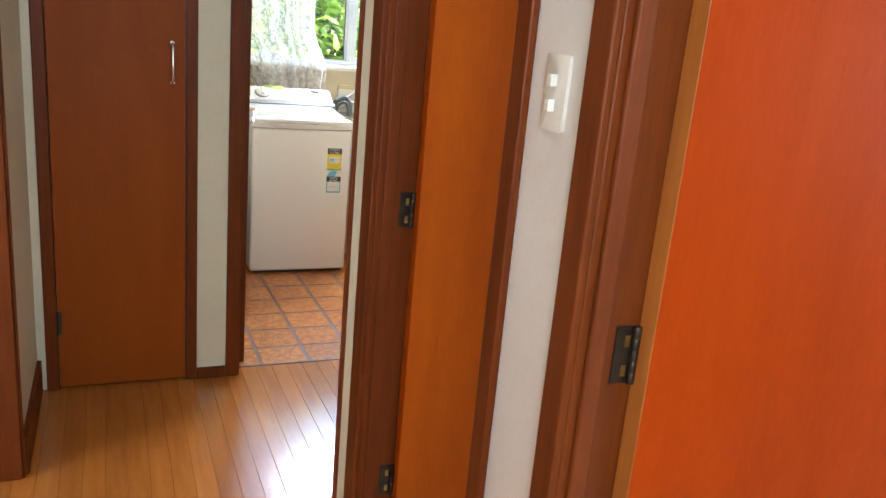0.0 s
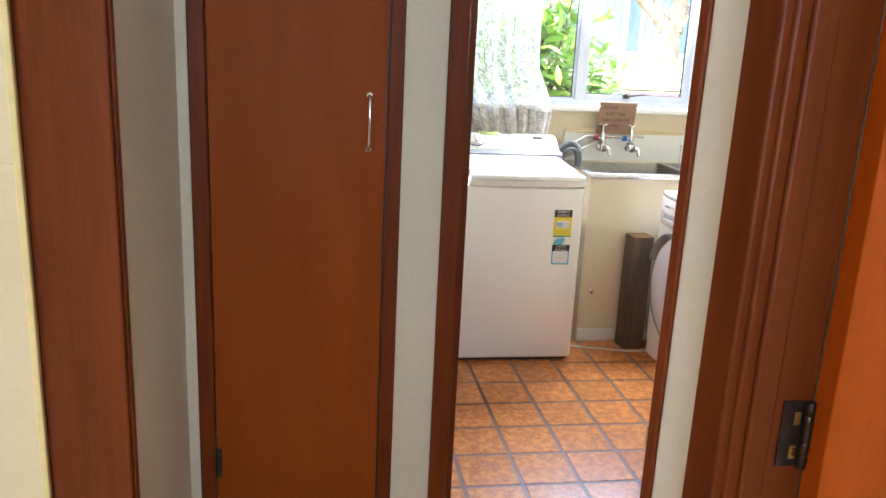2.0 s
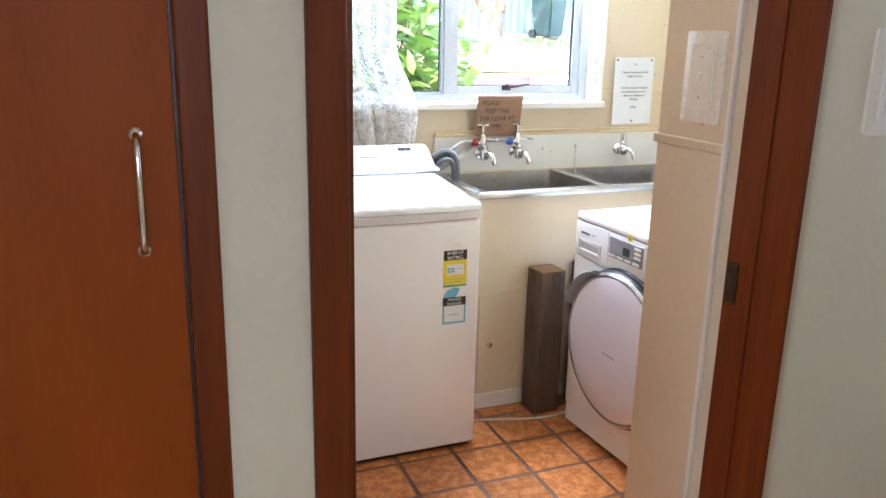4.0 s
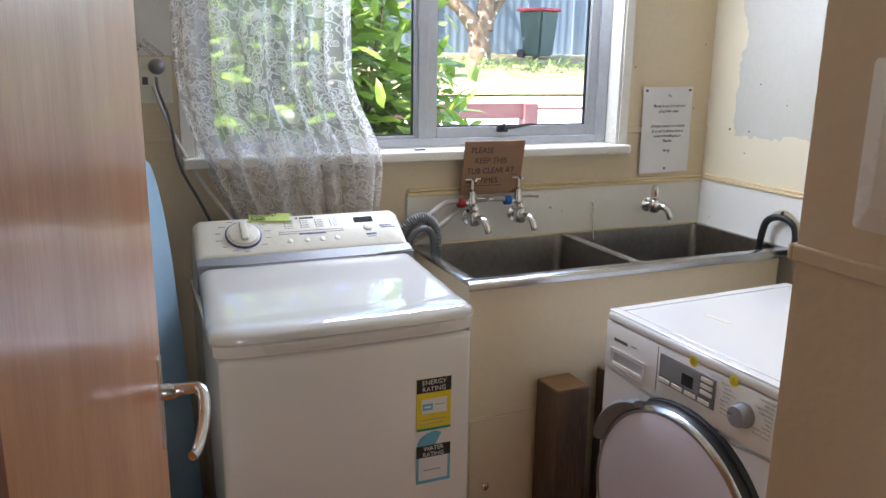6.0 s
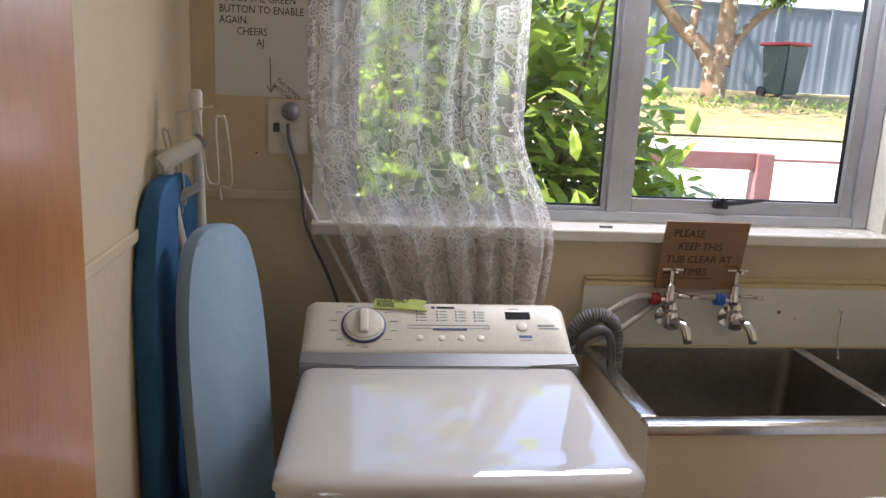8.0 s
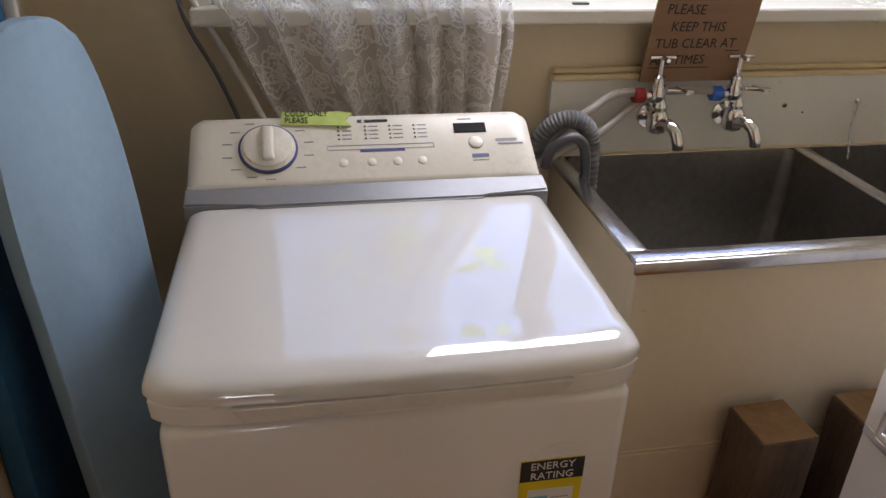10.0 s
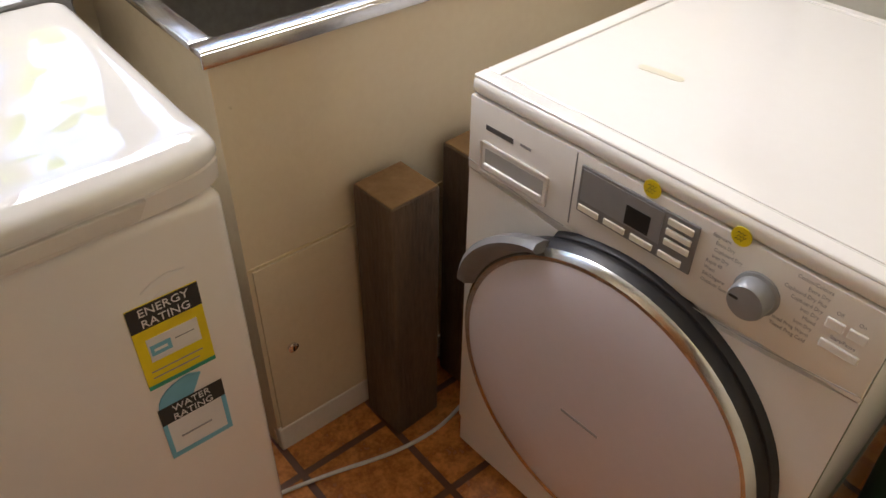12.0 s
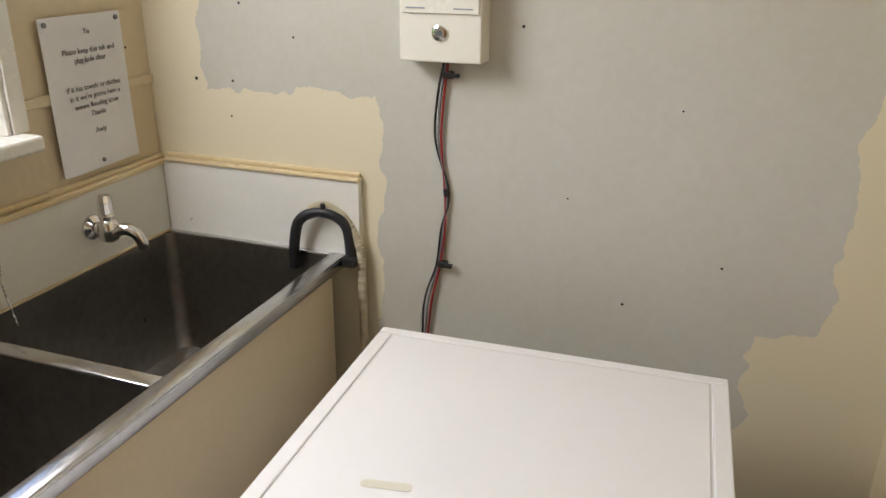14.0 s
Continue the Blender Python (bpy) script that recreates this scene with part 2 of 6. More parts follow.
def leaf_material(name, a, b):
    m = shader(name, a, 0.38, color2=b, scale=5, detail_scale=30, mix=0.7, bump=0.05)
    nt = m.node_tree
    n, l = nt.nodes, nt.links
    p = n["Principled BSDF"]
    tr = n.new("ShaderNodeBsdfTranslucent")
    geo = n.new("ShaderNodeNewGeometry")
    hs = n.new("ShaderNodeHueSaturation")
    mr = n.new("ShaderNodeMapRange")
    mr.inputs[3].default_value, mr.inputs[4].default_value = 0.55, 1.5
    l.new(geo.outputs["Random Per Island"], mr.inputs[0])
    l.new(mr.outputs[0], hs.inputs["Value"])
    src = p.inputs["Base Color"].links[0].from_socket
    l.new(src, hs.inputs["Color"])
    l.new(hs.outputs[0], p.inputs["Base Color"])
    l.new(hs.outputs[0], tr.inputs["Color"])
    mx = n.new("ShaderNodeMixShader")
    mx.inputs[0].default_value = 0.4
    l.new(p.outputs[0], mx.inputs[1])
    l.new(tr.outputs[0], mx.inputs[2])
    l.new(mx.outputs[0], n["Material Output"].inputs["Surface"])
    return m


LEAF = leaf_material("glossy_green_leaf", (0.14, 0.24, 0.03), (0.25, 0.34, 0.05))
LEAF2 = leaf_material("yellow_green_leaf", (0.17, 0.24, 0.05), (0.10, 0.17, 0.03))


def glass_material():
    m = bpy.data.materials.new("window_glass")
    m.use_nodes = True
    n, l = m.node_tree.nodes, m.node_tree.links
    n.remove(n["Principled BSDF"])
    tr, gl, fr, mx = (n.new("ShaderNodeBsdfTransparent"), n.new("ShaderNodeBsdfGlossy"), n.new("ShaderNodeFresnel"), n.new("ShaderNodeMixShader"))
    gl.inputs["Roughness"].default_value = 0.01
    fr.inputs["IOR"].default_value = 1.3
    l.new(fr.outputs[0], mx.inputs[0])
    l.new(tr.outputs[0], mx.inputs[1])
    l.new(gl.outputs[0], mx.inputs[2])
    l.new(mx.outputs[0], n["Material Output"].inputs["Surface"])
    return m


GLASS = glass_material()


def lace_material():
    """Net with woven flowers: rings of dense thread on a thin mesh."""
    m = bpy.data.materials.new("white_floral_lace")
    m.use_nodes = True
    n, l = m.node_tree.nodes, m.node_tree.links
    n.remove(n["Principled BSDF"])
    tc, uv = n.new("ShaderNodeTexCoord"), n.new("ShaderNodeMapping")
    l.new(tc.outputs["UV"], uv.inputs["Vector"])
    wob = n.new("ShaderNodeTexNoise")
    wob.inputs["Scale"].default_value = 60
    l.new(uv.outputs[0], wob.inputs["Vector"])
    vm = n.new("ShaderNodeVectorMath")
    vm.operation = "MULTIPLY_ADD"
    vm.inputs[1].default_value = (0.012, 0.012, 0)
    l.new(wob.outputs["Color"], vm.inputs[0])
    l.new(uv.outputs[0], vm.inputs[2])

    def op(kind, a, b=None, c=None):
        q = n.new("ShaderNodeMath")
        q.operation = kind
        for k, v in enumerate((a, b, c)):
            if isinstance(v, (int, float)):
                q.inputs[k].default_value = v
            elif v is not None:
                l.new(v, q.inputs[k])
        return q.outputs[0]

    def flowers(scale, petals, radius, swing, width, loose):
        """Scalloped rings round a dotted heart, one in each cell, with petals lines between them."""
        v = n.new("ShaderNodeTexVoronoi")
        v.voronoi_dimensions = "2D"
        v.inputs["Scale"].default_value, v.inputs["Randomness"].default_value = scale, loose
        l.new(vm.outputs[0], v.inputs["Vector"])
        sub = n.new("ShaderNodeVectorMath")
        sub.operation = "SUBTRACT"
        l.new(vm.outputs[0], sub.inputs[0])
        l.new(v.outputs["Position"], sub.inputs[1])
        xyz = n.new("ShaderNodeSeparateXYZ")
        l.new(sub.outputs[0], xyz.inputs[0])
        turn = op("ARCTAN2", xyz.outputs[1], xyz.outputs[0])
        ln = n.new("ShaderNodeVectorMath")
        ln.operation = "LENGTH"
        l.new(sub.outputs[0], ln.inputs[0])
        away = ln.outputs["Value"]
        scallop = op("ABSOLUTE", op("SINE", op("MULTIPLY", turn, petals / 2)))
        rim = op("ADD", op("MULTIPLY", scallop, swing), radius)
        ring = op("COMPARE", op("SUBTRACT", away, rim), 0.0, width)
        inner = op("COMPARE", op("SUBTRACT", away, op("MULTIPLY", rim, 0.52)), 0.0, width * 0.7)
        heart = op("LESS_THAN", away, radius * 0.22)
        spoke = op("MULTIPLY", op("LESS_THAN", scallop, 0.14), op("LESS_THAN", away, rim))
        return op("MAXIMUM", op("MAXIMUM", ring, inner), op("MAXIMUM", heart, spoke))

    vine = n.new("ShaderNodeTexNoise")
    vine.inputs["Scale"].default_value, vine.inputs["Detail"].default_value = 16, 1
    l.new(uv.outputs[0], vine.inputs["Vector"])
    stems = op("COMPARE", vine.outputs[0], 0.5, 0.018)
    acc = op("MAXIMUM", op("MAXIMUM", flowers(15, 5, 0.0165, 0.0075, 0.0022, 0.75), flowers(33, 4, 0.0070, 0.0035, 0.0013, 0.9)), stems)
    # the woven ground: a fine net, closer towards the hem
    sep = n.new("ShaderNodeSeparateXYZ")
    l.new(uv.outputs[0], sep.inputs[0])
    hem = n.new("ShaderNodeMapRange")
    hem.inputs[1].default_value, hem.inputs[2].default_value = 0.82, 1.12
    hem.inputs[3].default_value, hem.inputs[4].default_value = 0.40, 0.64
    l.new(sep.outputs[1], hem.inputs[0])
    mr = n.new("ShaderNodeMapRange")
    mr.inputs[4].default_value = 0.95
    l.new(hem.outputs[0], mr.inputs[3])
    l.new(acc, mr.inputs[0])
    di, tl, tr = n.new("ShaderNodeBsdfDiffuse"), n.new("ShaderNodeBsdfTranslucent"), n.new("ShaderNodeBsdfTransparent")
    di.inputs["Color"].default_value = (0.88, 0.86, 0.84, 1)
    tl.inputs["Color"].default_value = (0.82, 0.79, 0.77, 1)
    m1, m2 = n.new("ShaderNodeMixShader"), n.new("ShaderNodeMixShader")
    m1.inputs[0].default_value = 0.4
    l.new(di.outputs[0], m1.inputs[1])
    l.new(tl.outputs[0], m1.inputs[2])
    l.new(mr.outputs[0], m2.inputs[0])
    l.new(tr.outputs[0], m2.inputs[1])
    l.new(m1.outputs[0], m2.inputs[2])
    l.new(m2.outputs[0], n["Material Output"].inputs["Surface"])
    return m


LACE = lace_material()


def patchy_wall_material():
    """Cream paint with a large uneven area rubbed back to grey primer, as the east wall has it."""
    m = shader("patchy_grey_and_cream_paint", (0.56, 0.55, 0.50), 0.42, color2=(0.49, 0.47, 0.39), scale=2.2, mix=0.3, bump=0.15, bump_scale=16)
    nt = m.node_tree
    n, l = nt.nodes, nt.links
    p = n["Principled BSDF"]
    src = p.inputs["Base Color"].links[0].from_socket
    tc = n.new("ShaderNodeTexCoord")
    sx = n.new("ShaderNodeSeparateXYZ")
    l.new(tc.outputs["Object"], sx.inputs[0])
    ns = n.new("ShaderNodeTexNoise")
    ns.inputs["Scale"].default_value, ns.inputs["Detail"].default_value = 7, 5
    l.new(tc.outputs["Object"], ns.inputs["Vector"])

    def math_(op, a, b):
        q = n.new("ShaderNodeMath")
        q.operation = op
        for i, v in enumerate((a, b)):
            if isinstance(v, float):
                q.inputs[i].default_value = v
            else:
                l.new(v, q.inputs[i])
        return q.outputs[0]
    wob = math_("MULTIPLY", math_("SUBTRACT", ns.outputs[0], 0.5), 0.16)
    yy, zz = math_("ADD", sx.outputs[1], wob), math_("ADD", sx.outputs[2], wob)
    # cream beside the splashback, in the corner, towards the south end and low down there
    corner = math_("MULTIPLY", math_("GREATER_THAN", yy, 4.43), math_("LESS_THAN", zz, 1.215))
    strip = math_("GREATER_THAN", yy, 4.84)
    south = math_("LESS_THAN", yy, 3.57)
    foot = math_("MULTIPLY", math_("LESS_THAN", yy, 3.69), math_("LESS_THAN", zz, 0.84))
    mask = math_("MINIMUM", math_("ADD", math_("ADD", math_("ADD", corner, strip), south), foot), 1.0)
    c = n.new("ShaderNodeMix")
    c.data_type = "RGBA"
    c.inputs[7].default_value = (0.70, 0.63, 0.46, 1)
    l.new(mask, c.inputs[0])
    l.new(src, c.inputs[6])
    l.new(c.outputs[2], p.inputs["Base Color"])
    return m


PATCHY = patchy_wall_material()
LIDWHITE.node_tree.nodes["Principled BSDF"].inputs["Coat IOR"].default_value = 1.8
LIDWHITE.node_tree.nodes["Principled BSDF"].inputs["Coat Roughness"].default_value = 0.0
for m_ in (DOORO, DOORW, DOORB):
    m_.node_tree.nodes["Principled BSDF"].inputs["Specular IOR Level"].default_value = 0.10
DOORB.node_tree.nodes["Principled BSDF"].inputs["Specular IOR Level"].default_value = 0.03
WOOD.node_tree.nodes["Principled BSDF"].inputs["Specular IOR Level"].default_value = 0.14


# ---- mesh tools ----
def mesh_object(name, bm, material, smooth=False):
    me = bpy.data.meshes.new(name)
    bmesh.ops.recalc_face_normals(bm, faces=bm.faces)
    bm.to_mesh(me)
    bm.free()
    me.materials.append(material)
    if smooth:
        me.shade_smooth()
        me.set_sharp_from_angle(angle=radians(38))
    return new(name, me)


def part(name, bm, material, parent, label="", smooth=False):
    ob = mesh_object(name, bm, material, smooth)
    ob.parent = parent
    return tagged(ob, label)


def thing(name, m, label, category, group=""):
    ob = new(name)
    ob.matrix_world = m
    ob.empty_display_size = 0.1
    return tagged(ob, label, category, group)


def setting(name, bm, material, parent=None, smooth=False):
    ob = mesh_object(name, bm, material, smooth)
    ob.parent = parent
    return ob if parent else tagged(ob, kind="structure")


def box(x0, y0, z0, x1, y1, z1, bevel=0.0, seg=2, bm=None, m=None):
    bm = bm or bmesh.new()
    sub = bmesh.new()
    bmesh.ops.create_cube(sub, size=1)
    for v in sub.verts:
        v.co = Vector(((v.co.x + 0.5) * (x1 - x0) + x0, (v.co.y + 0.5) * (y1 - y0) + y0, (v.co.z + 0.5) * (z1 - z0) + z0))
    if bevel:
        bmesh.ops.bevel(sub, geom=sub.edges[:], offset=bevel, segments=seg, profile=0.5, affect="EDGES")
    return join(bm, sub, m)


def join(bm, sub, m=None):
    if m is not None:
        sub.transform(m)
    tmp = bpy.data.meshes.new("tmp")
    sub.to_mesh(tmp)
    sub.free()
    bm.from_mesh(tmp)
    bpy.data.meshes.remove(tmp)
    return bm


def tube(points, radius, sides=10, bm=None, closed_ends=True, ribs=0.0, samples=0):
    """A round bar along a smooth line through the points. ribs: how far every second ring swells."""
    bm = bm or bmesh.new()
    pts = [Vector(p) for p in points]
    if samples:
        out = []
        for i in range(len(pts) - 1):
            p0, p1, p2, p3 = pts[max(i - 1, 0)], pts[i], pts[i + 1], pts[min(i + 2, len(pts) - 1)]
            for k in range(samples):
                s = k / samples
                out.append(0.5 * ((2 * p1) + (p2 - p0) * s + (2 * p0 - 5 * p1 + 4 * p2 - p3) * s * s + (3 * p1 - p0 - 3 * p2 + p3) * s ** 3))
        pts = out + [pts[-1]]
    rad = radius if isinstance(radius, (list, tuple)) else None
    side = Vector((0, 0, 1))
    loops = []
    for i, p in enumerate(pts):
        d = (pts[min(i + 1, len(pts) - 1)] - pts[max(i - 1, 0)]).normalized()
        if abs(d.dot(side)) > 0.97:
            side = Vector((1, 0, 0)) if abs(d.x) < 0.9 else Vector((0, 1, 0))
        u = (side - d * side.dot(d)).normalized()
        side = u
        w = d.cross(u)
        r = (rad[0] + (rad[1] - rad[0]) * i / (len(pts) - 1)) if rad else radius
        r += ribs * (i % 2)
        loops.append([bm.verts.new(p + (u * math.cos(a) + w * math.sin(a)) * r) for a in [2 * math.pi * k / sides for k in range(sides)]])
    for a, b in zip(loops, loops[1:]):
        for k in range(sides):
            bm.faces.new((a[k], a[(k + 1) % sides], b[(k + 1) % sides], b[k]))
    if closed_ends:
        bm.faces.new(loops[0])
        bm.faces.new(loops[-1])
    return bm


def lathe(profile, sides=24, m=None, bm=None):
    """Turns (radius, height) pairs round the z axis."""
    bm = bm or bmesh.new()
    sub = bmesh.new()
    loops = [[sub.verts.new((r * math.cos(2 * math.pi * k / sides), r * math.sin(2 * math.pi * k / sides), z)) for k in range(sides)] for r, z in profile]
    for a, b in zip(loops, loops[1:]):
        for k in range(sides):
            sub.faces.new((a[k], a[(k + 1) % sides], b[(k + 1) % sides], b[k]))
    if profile[0][0] > 1e-5:
        sub.faces.new(loops[0])
    if profile[-1][0] > 1e-5:
        sub.faces.new(loops[-1])
    bmesh.ops.remove_doubles(sub, verts=sub.verts, dist=1e-6)
    return join(bm, sub, m)


def prism(outline, y0, y1, bevel=0.0, bm=None, m=None):
    """An outline of (x, z) pairs, thick from y0 to y1."""
    bm = bm or bmesh.new()
    sub = bmesh.new()
    a = [sub.verts.new((x, y0, z)) for x, z in outline]
    b = [sub.verts.new((x, y1, z)) for x, z in outline]
    sub.faces.new(a)
    sub.faces.new(b[::-1])
    for i in range(len(a)):
        j = (i + 1) % len(a)
        sub.faces.new((a[i], a[j], b[j], b[i]))
    if bevel:
        bmesh.ops.bevel(sub, geom=sub.edges[:], offset=bevel, segments=2, profile=0.5, affect="EDGES")
    return join(bm, sub, m)


def rounded(w, h, r, steps=5, cx=0.0, cz=0.0):
    out = []
    for sx, sz, a0 in ((1, 1, 0), (-1, 1, 90), (-1, -1, 180), (1, -1, 270)):
        for k in range(steps + 1):
            a = radians(a0 + 90 * k / steps)
            out.append((cx + sx * (w / 2 - r) + r * math.cos(a), cz + sz * (h / 2 - r) + r * math.sin(a)))
    return out


def writing(name, text, size, m, material, parent, align="LEFT", thick=0.0003, label="", squeeze=1.0):
    """Raised lettering, turned into a mesh, lying in the local x-z plane of m and read from -y."""
    cu = bpy.data.curves.new(name, "FONT")
    cu.body, cu.size, cu.extrude, cu.align_x, cu.space_line = text, size, thick, align, 1.0
    cu.resolution_u = 2
    tmp = new("tmp_text", cu)
    me = bpy.data.meshes.new_from_object(tmp.evaluated_get(bpy.context.evaluated_depsgraph_get()))
    bpy.data.objects.remove(tmp)
    me.name = name
    me.transform(m @ pose(0, 0, 0, 90) @ Matrix.Diagonal((squeeze, 1, 1, 1)))
    me.materials.clear()
    me.materials.append(material)
    ob = new(name, me)
    ob.parent = parent
    return tagged(ob, label)


# ---- building: walls, floors, ceiling ----
H = 2.4
RX = 0.590      # hall side of the wall with the two bedroom doors
LX = -0.284     # hall side of the left wall
WY = 2.92       # hall side of the wall with cupboard and laundry door
WB = 3.10       # laundry side of that wall
NY = 4.98       # laundry side of the window wall
EX = 2.535       # laundry side of the east wall
SX = 0.46       # laundry side of the west wall


def wall(name, boxes, material):
    bm = bmesh.new()
    for b in boxes:
        box(*b, bm=bm)
    return setting(name, bm, material)


wall("wall_north", [(0.32, NY, 0, 0.76, 5.12, H), (2.15, NY, 0, 2.70, 5.12, H), (0.76, NY, 0, 2.15, 5.12, 1.165), (0.76, NY, 2.12, 2.15, 5.12, H)], CREAM)
wall("wall_east", [(EX, 3.32, 0, EX + 0.12, NY, H)], PATCHY)
wall("wall_west", [(0.32, WB, 0, SX, NY, H)], CREAM)
wall("wall_laundry_south", [(1.345, 3.32, 0, EX, 3.44, H), (1.345, WB, 0, 1.465, 3.32, H)], CREAM)
wall("wall_cupboard", [(-0.45, WY, 0, -0.212, WB, H), (-0.212, WY, 2.03, 0.249, WB, H), (0.249, WY, 0, 0.4535, WB, H),
                       (0.4535, WY, 2.05, 1.252, WB, H), (1.252, WY, 0, 2.4, WB, H)], HALL)
wall("wall_cupboard_back", [(-0.45, 3.65, 0, 0.32, 3.75, H), (-0.45, 3.10, 0, -0.35, 3.65, H)], HALL)
wall("wall_hall_left", [(LX - 0.15, 2.305, 0, LX, WY, H), (LX - 0.15, -2.0, 0, LX, 0.72, H), (LX - 0.15, 0.72, 2.05, LX, 2.305, H)], HALL)
wall("wall_hall_right", [(RX, 0.742, 0, RX + 0.11, 0.976, H), (RX, -2.0, 0, RX + 0.11, -0.10, H),
                         (RX, 0.976, 2.05, RX + 0.11, 1.675, H), (RX, -0.10, 2.05, RX + 0.11, 0.742, H)], PALE)
wall("wall_hall_corner", [(RX, 1.675, 0, RX + 0.11, 1.870, H)], HALL)
wall("wall_passage_south", [(RX + 0.11, 1.760, 0, 3.2, 1.870, H)], HALL)
wall("wall_passage_end", [(2.4, 1.870, 0, 2.5, 3.32, H)], HALL)
wall("wall_bedroom_divide", [(RX + 0.11, 0.80, 0, 3.2, 0.90, H)], PALE)
wall("wall_bedroom_east", [(3.2, -2.1, 0, 3.3, 1.870, H)], PALE)
wall("wall_hall_south", [(-3.1, -2.1, 0, 3.2, -2.0, H)], HALL)
wall("wall_left_room", [(-3.1, 2.34, 0, LX - 0.15, 2.44, H), (-3.1, -2.0, 0, -3.0, 2.34, H)], CREAM)
setting("ceiling", box(-3.2, -2.2, H, 3.4, 5.5, H + 0.1), CEIL)
# this slab stays out of view; added to keep the sun off the rooms
setting("roof", box(-3.4, -2.4, H + 0.12, 3.5, 5.35, H + 0.3), WALLOUT)
setting("floor_slab", box(-3.1, -2.1, -0.20, 3.3, 5.12, -0.014), GROUT)
setting("floor_rooms", join(box(RX + 0.11, -2.0, -0.0138, 3.2, 1.760, 0.0), box(-3.0, -2.0, -0.0138, LX - 0.15, 2.34, 0.0)), CEIL)

# rails that cover the joints of the wall sheets
rail = box(SX, NY - 0.008, 1.226, 0.722, NY, 1.246, 0.003)
box(2.185, NY - 0.008, 1.218, EX, NY, 1.238, 0.003, bm=rail)
setting("trim_rail_north", rail, CREAM)
setting("trim_rail_nib", join(box(1.337, WB + 0.02, 1.214, 1.345, 3.44, 1.236, 0.003), box(1.337, 3.44, 1.214, 1.80, 3.448, 1.236, 0.003)), CREAM)
setting("trim_rail_left_room", box(-2.9, 2.332, 1.19, LX - 0.15, 2.34, 1.21, 0.003), CREAM)
setting("trim_rail_west", box(SX, 3.15, 1.226, SX + 0.008, NY - 0.01, 1.246, 0.003), CREAM)
setting("baseboard_nib", box(1.333, WB + 0.02, 0.0, 1.345, 3.45, 0.075, 0.004), WHITE)
setting("baseboard_north", box(SX, NY - 0.012, 0.0, 1.39, NY, 0.075, 0.004), CREAM)
setting("baseboard_east", box(EX - 0.012, 3.45, 0.0, EX, 4.55, 0.075, 0.004), CREAM)
bb = box(LX, 2.312, 0.0, LX + 0.016, WY - 0.016, 0.13, 0.004)
setting("baseboard_hall_left", bb, WOOD)
setting("baseboard_hall_panel", box(0.290, WY - 0.018, 0.0, 0.402, WY - 0.001, 0.045, 0.003), WOOD)
setting("baseboard_hall_right", box(RX - 0.015, 0.784, 0.0, RX, 0.946, 0.10, 0.004), WOOD)
setting("baseboard_passage", box(1.36, WY - 0.018, 0.0, 2.4, WY, 0.10, 0.004), WOOD)

# timber casings and jambs of the openings
def casing(name, boxes, bevel=0.004, material=WOOD):
    bm = bmesh.new()
    for b in boxes:
        box(*b, bevel, bm=bm)
    return setting(name, bm, material)


casing("trim_cupboard", [(-0.254, WY - 0.016, 0, -0.2115, WY - 0.0005, 2.09), (0.2485, WY - 0.016, 0, 0.289, WY - 0.0005, 2.09), (-0.2115, WY - 0.016, 2.022, 0.2485, WY - 0.0005, 2.09)])
casing("trim_laundry_door", [(0.403, WY - 0.016, 0, 0.455, WY, 2.12), (0.455, WY - 0.016, 2.052, 1.238, WY, 2.12)])
casing("trim_laundry_jamb", [(0.4555, WY - 0.008, 0, 0.459, 3.103, 2.03), (1.240, WY - 0.016, 0, 1.2515, 2.983, 2.12), (1.237, 2.984, 0, 1.2515, 3.055, 2.03), (0.459, WY - 0.008, 2.03, 1.237, 3.055, 2.049),
                             (0.4592, 3.036, 0, 0.498, 3.103, 2.03),
                             (0.4592, 2.975, 0, 0.464, 3.035, 2.03),], 0.002)
casing("trim_laundry_inner", [(1.245, 3.0995, 0, 1.335, 3.112, 2.1)], 0.003, WHITE)
casing("trim_sliding_jamb", [(LX - 0.15, 2.284, 0, LX + 0.001, 2.3045, 2.05), (LX - 0.15, 0.722, 0, LX + 0.006, 0.742, 2.05), (LX - 0.15, 0.742, 2.03, LX, 2.284, 2.05),
                             (LX + 0.0012, 2.290, 0, LX + 0.008, 2.311, 2.10), (LX, 0.742, 2.05, LX + 0.015, 2.290, 2.10)])
setting("trim_yellow_edge", box(LX - 0.164, 2.276, 0, LX - 0.1505, 2.337, 2.05, 0.002), YEL)
casing("trim_bedroom_door", [(RX - 0.016, 1.662, 0, RX, 1.738, 2.12), (RX - 0.016, 0.948, 0, RX, 0.995, 2.12), (RX - 0.016, 0.995, 2.04, RX, 1.662, 2.12),
                             (RX - 0.004, 1.655, 0, RX + 0.10, 1.6745, 2.05), (RX - 0.004, 0.9765, 0, RX + 0.10, 0.993, 2.05), (RX + 0.012, 1.646, 0, RX + 0.044, 1.655, 2.05)])
casing("trim_bedroom_door_2", [(RX - 0.016, 0.728, 0, RX, 0.782, 2.12), (RX - 0.016, -0.16, 0, RX, -0.08, 2.12), (RX - 0.016, -0.08, 2.04, RX, 0.728, 2.12),
                               (RX - 0.004, 0.725, 0, RX + 0.11, 0.7415, 2.05), (RX - 0.004, -0.098, 0, RX + 0.10, -0.08, 2.05), (RX + 0.010, 0.714, 0, RX + 0.040, 0.725, 2.05)])
casing("trim_passage_corner", [(RX - 0.008, 1.852, 0, RX, 1.880, H), (RX, 1.8705, 0, RX + 0.03, 1.880, H)], 0.003)
